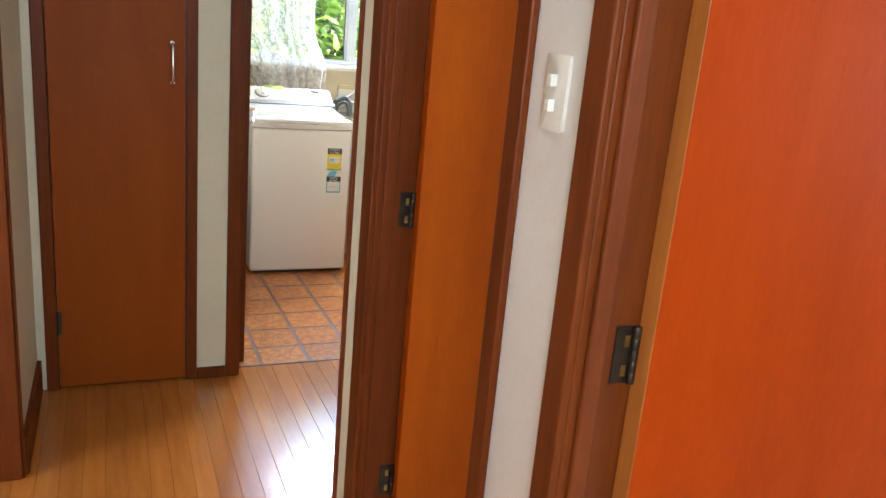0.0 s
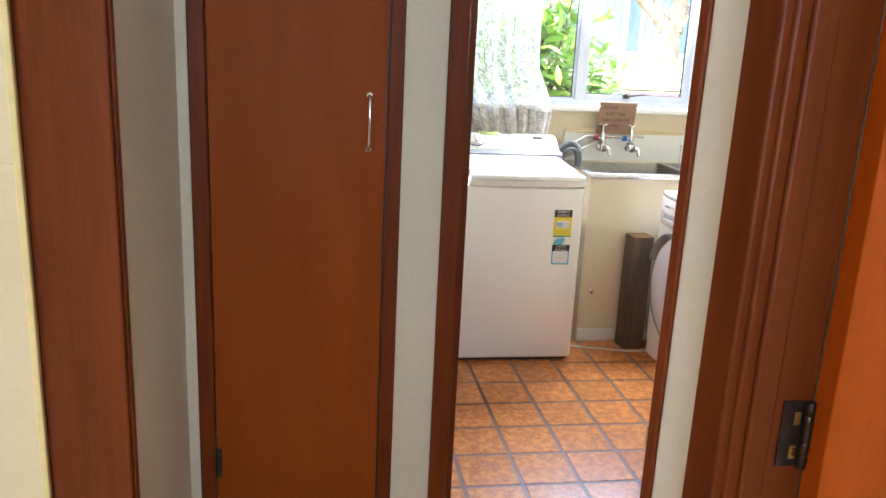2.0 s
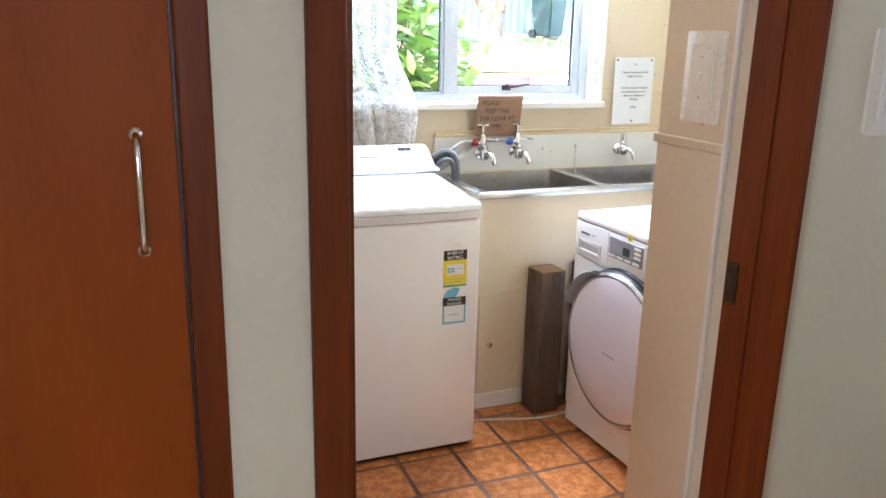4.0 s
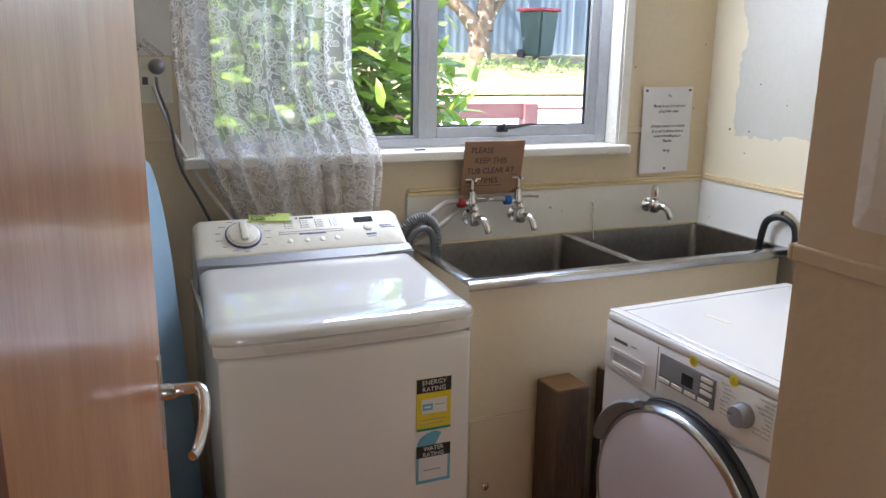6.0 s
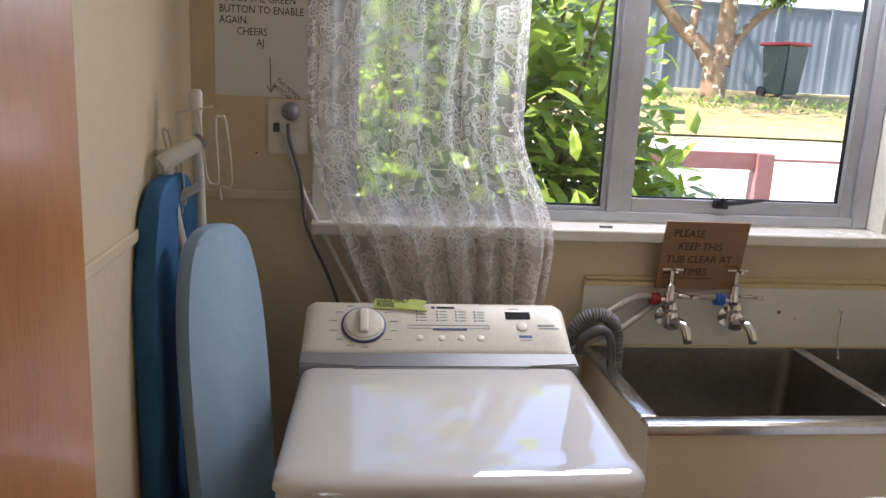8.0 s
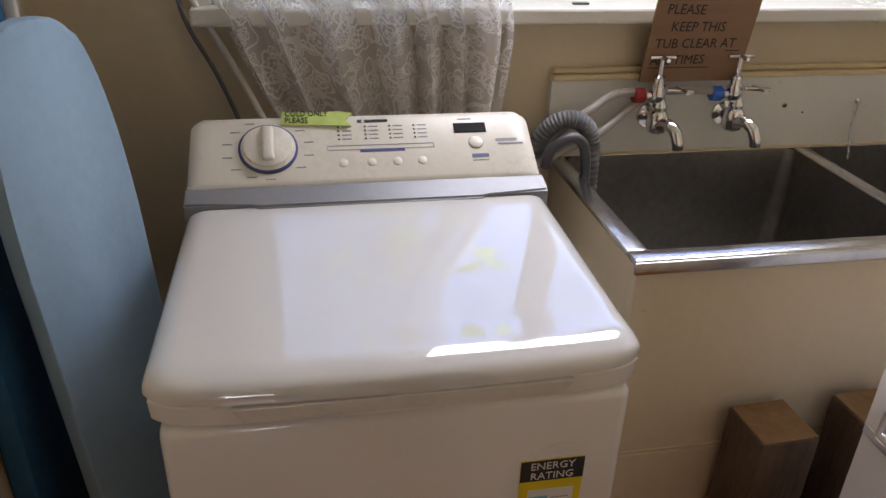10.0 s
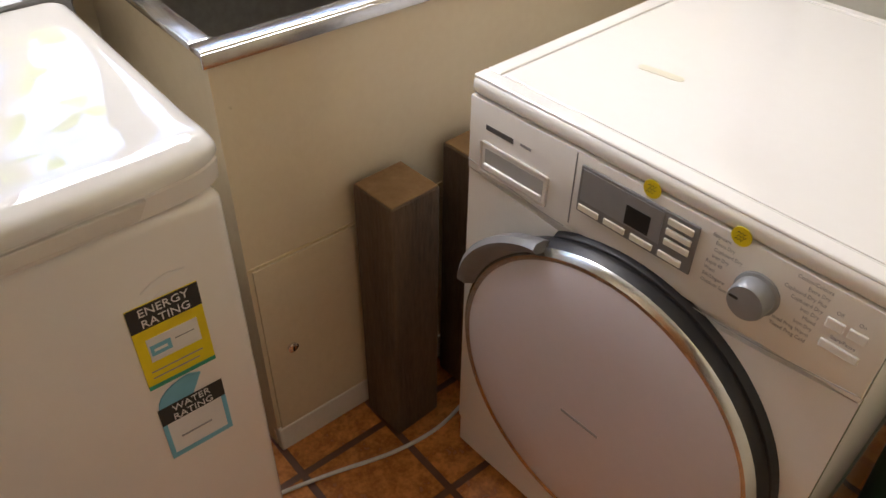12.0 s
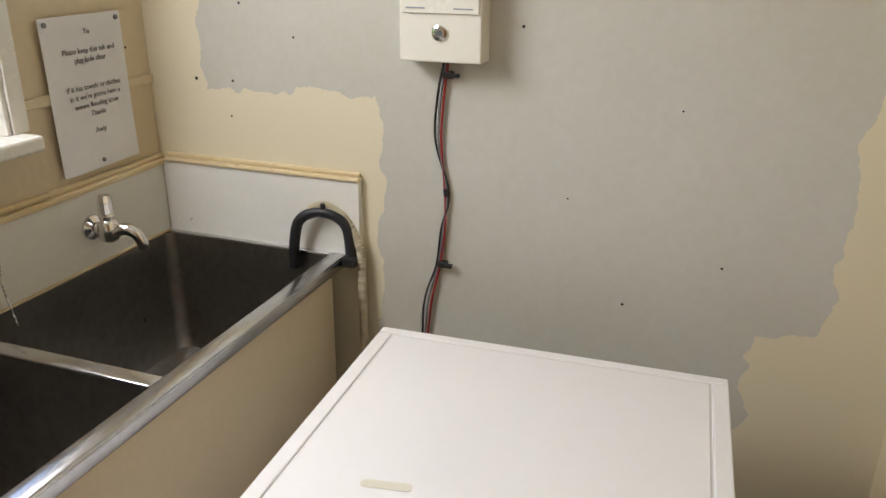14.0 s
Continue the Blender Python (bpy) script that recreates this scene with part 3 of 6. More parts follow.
setting("threshold", box(0.4595, 2.982, -0.010, 1.237, 2.992, 0.002, 0.001), BLACK)


# ---- doors ----
def side_hinge(parent, z, material):
    """An opened butt hinge on the jamb beside the hinge edge of a door, seen from the hall."""
    h = part("hinge", box(-0.040, 0.0345, z - 0.045, -0.010, 0.0362, z + 0.045, 0.0006), material, parent)
    k = bmesh.new()
    for i in range(5):
        lathe([(0.0055, 0.0), (0.006, 0.001), (0.006, 0.0165), (0.0055, 0.0175)], 12, pose(-0.007, 0.030, z - 0.045 + 0.018 * i), k)
    part("knuckle", k, material, h, smooth=True)
    for i in (-0.024, 0.022):
        part("brass_patch", box(-0.024, 0.0336, z + i - 0.010, -0.015, 0.0344, z + i + 0.008, 0.0002), BRASS, h, "brass showing through dark paint")
    return h


def hinge(parent, x, y, z, material, pin=True, flip=1):
    """A butt hinge, 9 cm high: leaf, knuckle and screws, in the local frame of its door."""
    h = part("hinge", box(x - 0.018, y - 0.002, z - 0.045, x + 0.018, y + 0.001, z + 0.045, 0.0008), material, parent)
    k = bmesh.new()
    for i in range(5):
        lathe([(0.0055, 0.0), (0.006, 0.001), (0.006, 0.0165), (0.0055, 0.0175)], 12, pose(x, y - 0.004, z - 0.045 + 0.018 * i), k)
    part("knuckle", k, material, h, smooth=True)
    for i in (-0.028, 0.0, 0.028):
        part("screw", lathe([(0.0035, 0), (0.003, 0.0012)], 10, pose(x + 0.011 * flip, y - 0.002, z + i, 90)), material, h)
    return h


def flat_door(name, m, width, height, material, label, thick=0.035):
    d = thing(name, m, label, "door")
    d["kind"] = "structure"
    part("leaf", box(0, 0, 0.008, width, thick, height, 0.0018), material, d)
    return d


cup = flat_door("cupboard_door", pose(-0.209, WY - 0.006, 0.0), 0.454, 2.02, DOORW, "closed flush red-brown veneered cupboard door in a timber frame", 0.02)
tubeh = tube([(0.409, 0.0, 1.178), (0.409, -0.020, 1.183), (0.409, -0.028, 1.203), (0.409, -0.030, 1.250), (0.409, -0.028, 1.295), (0.409, -0.020, 1.315), (0.409, 0.0, 1.32)], 0.0042, 10, samples=4)
part("handle", tubeh, CHROME, cup, "slim chrome bow handle", True)
part("handle_foot", lathe([(0.008, 0), (0.008, 0.003), (0.005, 0.005)], 14, pose(0.409, 0, 1.178, 90)), CHROME, cup)
part("handle_foot", lathe([(0.008, 0), (0.008, 0.003), (0.005, 0.005)], 14, pose(0.409, 0, 1.32, 90)), CHROME, cup)
# black strip added for the darkness in the gap beside the leaf
part("shadow_gap", box(0.4542, 0.002, 0.0, 0.4575, 0.018, 2.02), BLACK, cup)
hinge(cup, -0.004, 0.0, 0.27, BRONZE)

lau = flat_door("laundry_door", pose(0.490, 3.112, 0.0, 0, 0, 82.0), 0.740, 2.02, DOORL, "open flush orange-brown laundry door with a chrome lever handle")
for sgn, y in ((-1, 0.0), (1, 0.035)):
    part("handle_plate", prism(rounded(0.030, 0.135, 0.008, cx=0.700, cz=0.985), y - 0.003 if sgn < 0 else y, y if sgn < 0 else y + 0.003, 0.001), CHROME, lau)
    part("rose", lathe([(0.012, 0), (0.012, 0.012), (0.009, 0.022)], 18, pose(0.700, y, 1.0, 90 * (1 if sgn < 0 else -1))), CHROME, lau, smooth=True)
    part("handle", tube([(0.700, y + sgn * 0.010, 1.0), (0.700, y + sgn * 0.045, 1.003), (0.685, y + sgn * 0.058, 1.0), (0.650, y + sgn * 0.060, 0.978), (0.612, y + sgn * 0.052, 0.955), (0.596, y + sgn * 0.045, 0.952)], [0.0095, 0.0065], 12, samples=5), CHROME, lau, "curved chrome lever", True)
hinge(lau, 0.004, 0.0, 0.25, BRONZE)
hinge(lau, 0.004, 0.0, 1.75, BRONZE)

sl = flat_door("sliding_door", pose(LX - 0.032, 0.76, 0.0, 0, 0, 90), 0.793, 2.03, DOORO, "half-open orange sliding door with a recessed chrome pull", 0.032)
sl.matrix_world = pose(LX + 0.001, 0.758, 0.0, 0, 0, 90)
pull = prism(rounded(0.030, 0.140, 0.013, cx=0.772, cz=0.951), -0.0015, 0.0, 0.0006)
part("pull_plate", pull, CHROME, sl, "oval recessed chrome pull plate")
part("pull_recess", prism(rounded(0.018, 0.110, 0.0088, cx=0.772, cz=0.951), -0.0022, -0.0016), SILVER, sl)
part("pull_rim", tube([(x, -0.002, z) for x, z in rounded(0.022, 0.117, 0.0108, cx=0.772, cz=0.951)], 0.0014, 8), CHROME, sl, smooth=True)

da = flat_door("bedroom_door", pose(RX + 0.097, 1.617, 0.0), 0.70, 2.03, DOORO, "open flush orange bedroom door on dark hinges")
side_hinge(da, 0.236, BRONZE)
side_hinge(da, 1.0, BRONZE)
side_hinge(da, 1.76, BRONZE)
db = flat_door("bedroom_door_2", pose(RX + 0.098, 0.688, 0.0), 0.76, 2.03, DOORB, "open flush bright orange door on brass-spotted hinges")
part("hinge_edge", box(-0.0012, 0.0006, 0.010, 0.0, 0.0344, 2.028), EDGEW, db, "lighter orange-brown solid timber edge")
side_hinge(db, 1.003, BRONZE)
side_hinge(db, 0.25, BRONZE)
stk = thing("strike_plate", pose(1.236, 3.034, 1.0), "small worn metal strike plate on the laundry door jamb", "strike plate")
part("plate", box(-0.0015, -0.014, -0.04, 0.0008, 0.014, 0.04, 0.0005), BRONZE, stk)
part("keep", box(-0.0025, -0.006, -0.015, -0.0012, 0.006, 0.015), BLACK, stk)


# ---- switches and sockets ----
def switch(name, m, w, h, label, rockers, framed=True, material=OFFW):
    s = thing(name, m, label, "light switch")
    part("plate", prism(rounded(w, h, 0.006), -0.006, 0, 0.0015), material, s, smooth=True)
    if framed:
        part("surround", prism(rounded(w * 0.62, h * 0.72, 0.004), -0.0105, -0.0062, 0.002), material, s)
        part("inner_plate", prism(rounded(w * 0.46, h * 0.60, 0.003), -0.0118, -0.0106, 0.0005), OFFW, s)
    for i, z in enumerate(rockers):
        r = part("rocker", box(-0.006, -0.017, z - 0.009, 0.006, -0.006, z + 0.009, 0.0015), WHITE if not framed else OFFW, s)
    for z in (-h * 0.22, h * 0.22):
        part("screw", lathe([(0.0028, 0), (0.0024, 0.001)], 10, pose(0, -0.0120 if framed else -0.0062, z, 90)), BRASS, s)
    return s


switch("light_switch", pose(1.345, 3.300, 1.369, 0, 0, -90), 0.122, 0.192, "cream framed light switch on the laundry nib wall", (0.0,))
switch("light_switch", pose(1.437, WY, 1.380, 0, 0, 0), 0.128, 0.182, "cream framed switch with a small blue neon on the hall wall", (0.0,))
switch("light_switch", pose(RX, 0.870, 1.360, 0, 0, -90), 0.064, 0.112, "white plate switch beside the bedroom door", (0.018, -0.018), False, WHITE)
neon = thing("neon", pose(1.437, WY - 0.0175, 1.380), "tiny blue glowing neon in the hall switch", "indicator light")
part("lens", box(-0.004, -0.002, -0.002, 0.004, 0, 0.002), glow("blue_neon", (0.1, 0.2, 1.0), 2.0), neon)

sock = thing("wall_socket", pose(0.670, NY, 1.391), "cream wall socket with a round grey plug", "socket")
part("plate", prism(rounded(0.085, 0.120, 0.006), -0.010, 0, 0.0015), OFFW, sock)
part("rocker", box(-0.032, -0.014, -0.012, -0.018, -0.0102, 0.008, 0.001), DGREY, sock)
part("outlet", prism(rounded(0.04, 0.04, 0.006, cx=0.01, cz=-0.03), -0.0125, -0.0102, 0.001), OFFW, sock)
plug = thing("power_plug", pose(0.676, NY - 0.010, 1.426), "round dark grey power plug in the wall socket", "plug")
part("body", lathe([(0.020, 0), (0.021, 0.008), (0.018, 0.020), (0.010, 0.028), (0.0, 0.03)], 20, pose(0, 0, 0, 90)), MGREY, plug, smooth=True)
cb = thing("washer_cable", pose(0, 0, 0), "dark grey washing machine cable hanging from the socket", "cable")
part("cord", tube([(0.672, 4.945, 1.40), (0.676, 4.94, 1.36), (0.70, 4.94, 1.28), (0.715, 4.94, 1.17), (0.76, 4.94, 1.07), (0.80, 4.90, 0.98)], 0.004, 8, samples=5), DGREY, cb, smooth=True)
cb2 = thing("extension_cable", pose(0, 0, 0), "cream extension cable sloping down behind the washing machine", "cable")
part("cord", tube([(0.664, 4.965, 1.375), (0.705, 4.952, 1.25), (0.775, 4.945, 1.113), (0.83, 4.86, 1.03), (0.86, 4.80, 0.97)], 0.0055, 8, samples=5), WIRE, cb2, smooth=True)


# ---- window ----
win = new("window_1")
win.matrix_world = pose(1.455, 5.06, 1.187)
tagged(win, "grey aluminium window with a fixed pane and an awning sash", "window", kind="structure")
W0, W1, ZB, ZT = -0.683, 0.683, 0.0, 0.921
fr = bmesh.new()
for b in ((W0, -0.03, ZB, W0 + 0.04, 0.03, ZT), (W1 - 0.04, -0.03, ZB, W1, 0.03, ZT), (W0 + 0.04, -0.03, ZB, W1 - 0.04, 0.03, 0.024), (W0 + 0.04, -0.03, ZT - 0.04, W1 - 0.04, 0.03, ZT), (-0.014, -0.03, 0.024, 0.018, 0.03, ZT - 0.04)):
    box(*b, 0.003, bm=fr)
part("window_frame", fr, ALU, win)
for i, (a, b) in enumerate(((W0 + 0.04, -0.014), (0.018, W1 - 0.04))):
    s = bmesh.new()
    w, y0, y1 = (0.034, -0.020, 0.012) if i else (0.010, -0.02, 0.01)
    for q in ((a, y0, 0.024, a + w, y1, ZT - 0.04), (b - w, y0, 0.024, b, y1, ZT - 0.04), (a + w, y0, 0.024, b - w, y1, 0.024 + w), (a + w, y0, ZT - 0.04 - w, b - w, y1, ZT - 0.04)):
        box(*q, 0.002, bm=s)
    sash = part("sash", s, ALU, win)
    seal = bmesh.new()
    for q in ((a + w, -0.006, 0.024 + w, a + w + 0.004, 0.004, ZT - 0.04 - w), (b - w - 0.004, -0.006, 0.024 + w, b - w, 0.004, ZT - 0.04 - w), (a + w, -0.006, 0.024 + w, b - w, 0.004, 0.028 + w)):
        box(*q, bm=seal)
    part("seal", seal, BLACK, sash)
    g = part("pane", box(a + w - 0.002, -0.002, 0.022 + w, b - w + 0.002, 0.002, ZT - 0.038 - w), GLASS, sash)
    g.visible_shadow = False
latch = part("latch", box(0.262, -0.040, 0.040, 0.298, -0.022, 0.062, 0.003), BLACK, win, "black window stay latch")
part("latch_arm", tube([(0.28, -0.045, 0.055), (0.31, -0.052, 0.058), (0.345, -0.050, 0.062), (0.385, -0.045, 0.066)], [0.007, 0.004], 8, samples=3), BLACK, latch)
part("latch_pin", lathe([(0.007, 0), (0.007, 0.02), (0.004, 0.024)], 10, pose(0.28, -0.042, 0.045)), BLACK, latch)
casing("window_sill", [(0.725, 4.925, 1.155, 2.175, 5.03, 1.183)], 0.005, WHITE)
casing("trim_window_reveal", [(2.140, 4.970, 1.1835, 2.149, 5.118, 2.109), (0.761, 4.970, 1.1835, 0.770, 5.118, 2.109), (0.77, 5.031, 1.167, 2.14, 5.118, 1.186), (0.761, 4.970, 2.109, 2.149, 5.118, 2.119),
                              (2.1505, 4.966, 1.1835, 2.185, 4.979, 2.15), (0.725, 4.966, 1.1835, 0.7595, 4.979, 2.15)], 0.002, WHITE)
clipb = thing("sill_clip", pose(1.42, 4.96, 1.184), "small dark metal clip lying on the white window sill", "clip")
part("body", box(-0.016, -0.004, 0, 0.016, 0.004, 0.004, 0.001), DGREY, clipb)


# ---- lace curtain ----
def curtain():
    c = thing("lace_curtain", pose(0, 0, 0), "white floral lace curtain gathered over the west half of the window", "curtain")
    bm = bmesh.new()
    uvl = bm.loops.layers.uv.new("uv")
    nu, nv = 170, 60
    rows = []
    for j in range(nv + 1):
        v = j / nv
        z = 2.13 - v * 1.175
        left = 0.710 + 0.130 * (max(0.0, 1.45 - z) / 0.43) ** 1.7
        k_ = min(1.0, max(0.0, (1.42 - z) / 0.27))
        right = 1.198 + 0.088 * k_ * k_ * (3 - 2 * k_) - 0.012 * max(0.0, (1.12 - z) / 0.09)
        row = []
        for i in range(nu + 1):
            u = i / nu
            x = left + (right - left) * (u + 0.012 * math.sin(u * 41 + v * 2))
            amp = 0.024 + 0.012 * v
            y = 4.905 + amp * math.sin(u * 44 + 2.2 * math.sin(u * 8) + v * 1.1) + 0.0025 * math.sin(u * 121 + v * 5)
            zz = z + (0.012 * math.sin(u * 60) + 0.02 * math.sin(u * 7) if j == nv else 0)
            row.append(bm.verts.new((x, y, zz)))
        rows.append(row)
    for j in range(nv):
        for i in range(nu):
            f = bm.faces.new((rows[j][i], rows[j][i + 1], rows[j + 1][i + 1], rows[j + 1][i]))
            for lp, (a, b) in zip(f.loops, ((i, j), (i + 1, j), (i + 1, j + 1), (i, j + 1))):
                lp[uvl].uv = (a / nu * 0.80, b / nv * 1.175)
    part("cloth", bm, LACE, c, smooth=True)
    rod = tube([(0.60, 4.925, 2.14), (2.25, 4.925, 2.14)], 0.006, 10)
    part("curtain_wire", rod, WIRE, c)
    for x in (0.62, 2.23):
        part("hook", box(x - 0.006, 4.925, 2.132, x + 0.006, 4.98, 2.148, 0.001), WIRE, c)


curtain()


# ---- papers ----
note = thing("handwritten_note", pose(0.620, NY - 0.001, 1.455), "white handwritten paper note taped above the wall socket", "note")
part("sheet", box(-0.108, -0.0012, 0, 0.105, 0, 0.30), PAPER, note)
writing("handwriting", "CHECK THIS\n(ON WALL)\nPUT IN THE GREEN\nBUTTON TO ENABLE\nAGAIN.\n       CHEERS\n               AJ", 0.023, pose(-0.098, -0.0016, 0.245), INK, note, thick=0.0002, squeeze=0.82)
part("arrow", tube([(0.01, -0.002, 0.085), (0.012, -0.002, 0.012)], 0.0009, 6), INK, note)
part("arrow_head", tube([(0.002, -0.002, 0.026), (0.012, -0.002, 0.010), (0.022, -0.002, 0.026)], 0.0009, 6), INK, note)
writing("side_handwriting", "THIS POWER\nSWITCH!!", 0.014, pose(0.022, -0.0016, 0.035, 0, 38, 0) @ pose(0, 0, 0), INK, note, thick=0.0002, squeeze=0.8)

notice = thing("printed_notice", pose(2.246, NY - 0.009, 1.077, 0, -0.6, 0), "white printed notice pinned to the cream wall beside the window", "notice")
nb = bmesh.new()
nx, nz = 12, 12
gv = [[nb.verts.new((0.21 * i / nx, -0.002 - 0.006 * (max(0, 0.5 - j / nz)) ** 2 * 4 * math.sin(math.pi * i / nx + 0.6) ** 2 - 0.0015 * math.sin(i), 0.297 * j / nz)) for i in range(nx + 1)] for j in range(nz + 1)]
for j in range(nz):
    for i in range(nx):
        nb.faces.new((gv[j][i], gv[j][i + 1], gv[j + 1][i + 1], gv[j + 1][i]))
part("sheet", nb, PAPER, notice, smooth=True)
for _k, _t in enumerate(("Yo", "", "Please keep this tub and", "plug hole clear", "", "", "if it has towels or clothes", "in it we're gonna have a", "severe flooding issue", "Thanks", "", "Andy")):
    if _t:
        writing("printed_line", _t, 0.0150, pose(0.105, -0.0105, 0.262 - 0.0172 * _k), INK, notice, "CENTER", squeeze=0.93)
for x, z in ((0.012, 0.285), (0.195, 0.285), (0.105, 0.014)):
    part("pin", lathe([(0.005, 0), (0.0045, 0.004), (0.002, 0.005)], 12, pose(x, -0.003, z, 90)), MGREY, notice, smooth=True)

sign = thing("cardboard_sign", pose(1.655, 4.946, 1.040, 11), "brown cardboard sign with handwriting propped behind the taps", "sign")
part("card", box(-0.104, -0.002, 0, 0.104, 0.003, 0.175, 0.0008), CARD, sign)
for i, (tx, x0) in enumerate((("PLEASE", -0.082), ("KEEP THIS", -0.066), ("TUB CLEAR AT", -0.090), ("ALL TIMES", -0.092))):
    writing("line", tx, 0.027, pose(x0, -0.0026, 0.138 - 0.034 * i, 0, 1.5 - 0.8 * i, 0), INK, sign, thick=0.0003, squeeze=0.92)
part("underline", box(-0.094, -0.003, 0.029, 0.034, -0.0024, 0.0306), INK, sign)
part("underline", box(0.058, -0.003, 0.063, 0.088, -0.0024, 0.0646), INK, sign)


# ---- washing machine ----
SHADE2 = shader("shaded_white_plastic", (0.55, 0.53, 0.48), 0.4, bump=0)
# greyer than the enamel: holds the shade of the finger grip
GRIPW = shader("grip_shade_white", (0.70, 0.68, 0.64), 0.35, bump=0)


def washer():
    w = thing("washing_machine", pose(1.0, 4.258, 0.0), "white top-loading washing machine with a closed glossy lid and rating stickers", "washing machine")
    hw = 0.284
    part("body", box(-hw, 0.004, 0.016, hw, 0.545, 0.852, 0.016, 4), ENAMEL, w, smooth=True)
    part("plinth", box(-hw + 0.02, 0.025, 0.004, hw - 0.02, 0.53, 0.018), BLACK, w)
    for x in (-hw + 0.05, hw - 0.05):
        for y in (0.06, 0.49):
            part("foot", lathe([(0.022, 0), (0.022, 0.004), (0.012, 0.006), (0.012, 0.018)], 14, pose(x, y, 0)), BLACK, w)

    def plan(u, bulge, corner):
        """How far the front stands back at u, from -1 to 1 across the machine: a shallow curve with rounded corners."""
        return bulge * u * u + corner * abs(u) ** 14

    def shell(levels, back, nxx=44):
        """A closed shell: levels are (half width, front y, z, corner) from below to above; back is its rear y."""
        b = bmesh.new()
        g = []
        for h_, y_, z_, c_ in levels:
            row = []
            for i in range(nxx + 1):
                u = 2 * i / nxx - 1
                u = math.copysign(1 - (1 - abs(u)) ** 1.6, u)
                row.append(b.verts.new((u * h_, y_ + plan(u, 0.010, c_), z_)))
            row += [b.verts.new((h_ - 0.006, back, z_)), b.verts.new((-h_ + 0.006, back, z_))]
            g.append(row)
        n_ = len(g[0])
        for p, q in zip(g, g[1:]):
            for k in range(n_):
                b.faces.new((p[k], p[(k + 1) % n_], q[(k + 1) % n_], q[k]))
        b.faces.new(g[0])
        b.faces.new(g[-1])
        return b
    part("top_frame", shell([(0.286, 0.002, 0.8535, 0.02), (0.291, -0.003, 0.856, 0.02), (0.2925, -0.004, 0.880, 0.02), (0.290, -0.002, 0.8828, 0.02)], 0.545), ENAMEL, w, smooth=True)
    # flat plate for the grip recess; the shade is in its colour
    part("grip", prism([(-0.200, 0.8815), (0.200, 0.8815), (0.188, 0.862), (-0.188, 0.862)], -0.0065, 0.002, 0.0015), GRIPW, w, "finger grip under the lid, its shade put into a greyer white")
    # lid: rounded front and sides, rising towards the console
    b = bmesh.new()
    ny, nxx = 30, 48
    g = []
    for j in range(ny + 1):
        s = j / ny
        if s < 0.30:
            a = s / 0.30 * math.pi / 2
            y, z, inset = 0.078 - 0.084 * max(0.0, math.cos(a)) ** 0.62, 0.886 + 0.0300 * math.sin(a) ** 0.75, 0.0
        else:
            q = (s - 0.30) / 0.70
            y, z, inset = 0.078 + q * 0.305, 0.916 + 0.033 * q, 0.018 * q
        r = []
        for i in range(nxx + 1):
            u = 2 * i / nxx - 1
            u = math.copysign(1 - (1 - abs(u)) ** 1.7, u)
            ed = max(0, abs(u) - 0.88) / 0.12
            drop = 0.024 * (1 - math.sqrt(max(0, 1 - ed * ed))) * min(1, s / 0.30)
            x = u * (0.2975 - inset)
            r.append(b.verts.new((x, y + plan(u, 0.010, 0.030) * max(0, 1 - max(0, s - 0.20) / 0.3), z - drop - 0.0015 * u * u)))
        g.append(r)
    for j in range(ny):
        for i in range(nxx):
            b.faces.new((g[j][i], g[j][i + 1], g[j + 1][i + 1], g[j + 1][i]))
    ring = [g[0][i] for i in range(nxx + 1)] + [g[j][nxx] for j in range(1, ny + 1)] + [g[ny][i] for i in range(nxx - 1, -1, -1)] + [g[j][0] for j in range(ny - 1, 0, -1)]
    low = [b.verts.new((v.co.x * 0.985, v.co.y + (0.004 if v.co.y < 0.2 else 0), 0.8835)) for v in ring]
    for i in range(len(ring)):
        j = (i + 1) % len(ring)
        b.faces.new((ring[i], ring[j], low[j], low[i]))
    b.faces.new(low)
    part("lid", b, LIDWHITE, w, "glossy white crowned lid", True)
    band = [(-0.281, 0.386), (-0.182, 0.386), (-0.172, 0.378), (0.172, 0.378), (0.182, 0.386), (0.281, 0.386), (0.280, 0.418), (-0.280, 0.418)]
    b = bmesh.new()
    bot = [b.verts.new((x, y, 0.884)) for x, y in band]
    top = [b.verts.new((x, y, 0.9525 + (y - 0.378) * 0.42)) for x, y in band]
    b.faces.new(bot)
    b.faces.new(top)
    for i in range(len(band)):
        j = (i + 1) % len(band)
        b.faces.new((bot[i], bot[j], top[j], top[i]))
    bmesh.ops.bevel(b, geom=[e for e in b.edges if e.verts[0].co.z > 0.9 and e.verts[1].co.z > 0.9], offset=0.003, segments=2, affect="EDGES")
    part("band", b, SILVER, w, "silver-grey hinge band")
    side = [(0.416, 0.884), (0.416, 0.967), (0.421, 0.975), (0.512, 1.036), (0.520, 1.040), (0.532, 1.038), (0.541, 1.028), (0.545, 0.884)]
    b = bmesh.new()
    n = 18
    pr = []
    for i in range(n + 1):
        u = 2 * i / n - 1
        u = math.copysign(1 - (1 - abs(u)) ** 1.8, u)
        e = max(0, abs(u) - 0.93) / 0.07
        pr.append([b.verts.new((u * (0.281 - 0.085 * (z - 0.95) * (z > 0.95)), y + (0.010 * e * e if y < 0.45 else -0.006 * e * e), z - (0.012 * e * e if z > 0.97 else 0))) for y, z in side])
    for p, q in zip(pr, pr[1:]):
        for k in range(len(side)):
            b.faces.new((p[k], p[(k + 1) % len(side)], q[(k + 1) % len(side)], q[k]))
    b.faces.new(pr[0])
    b.faces.new(pr[-1])
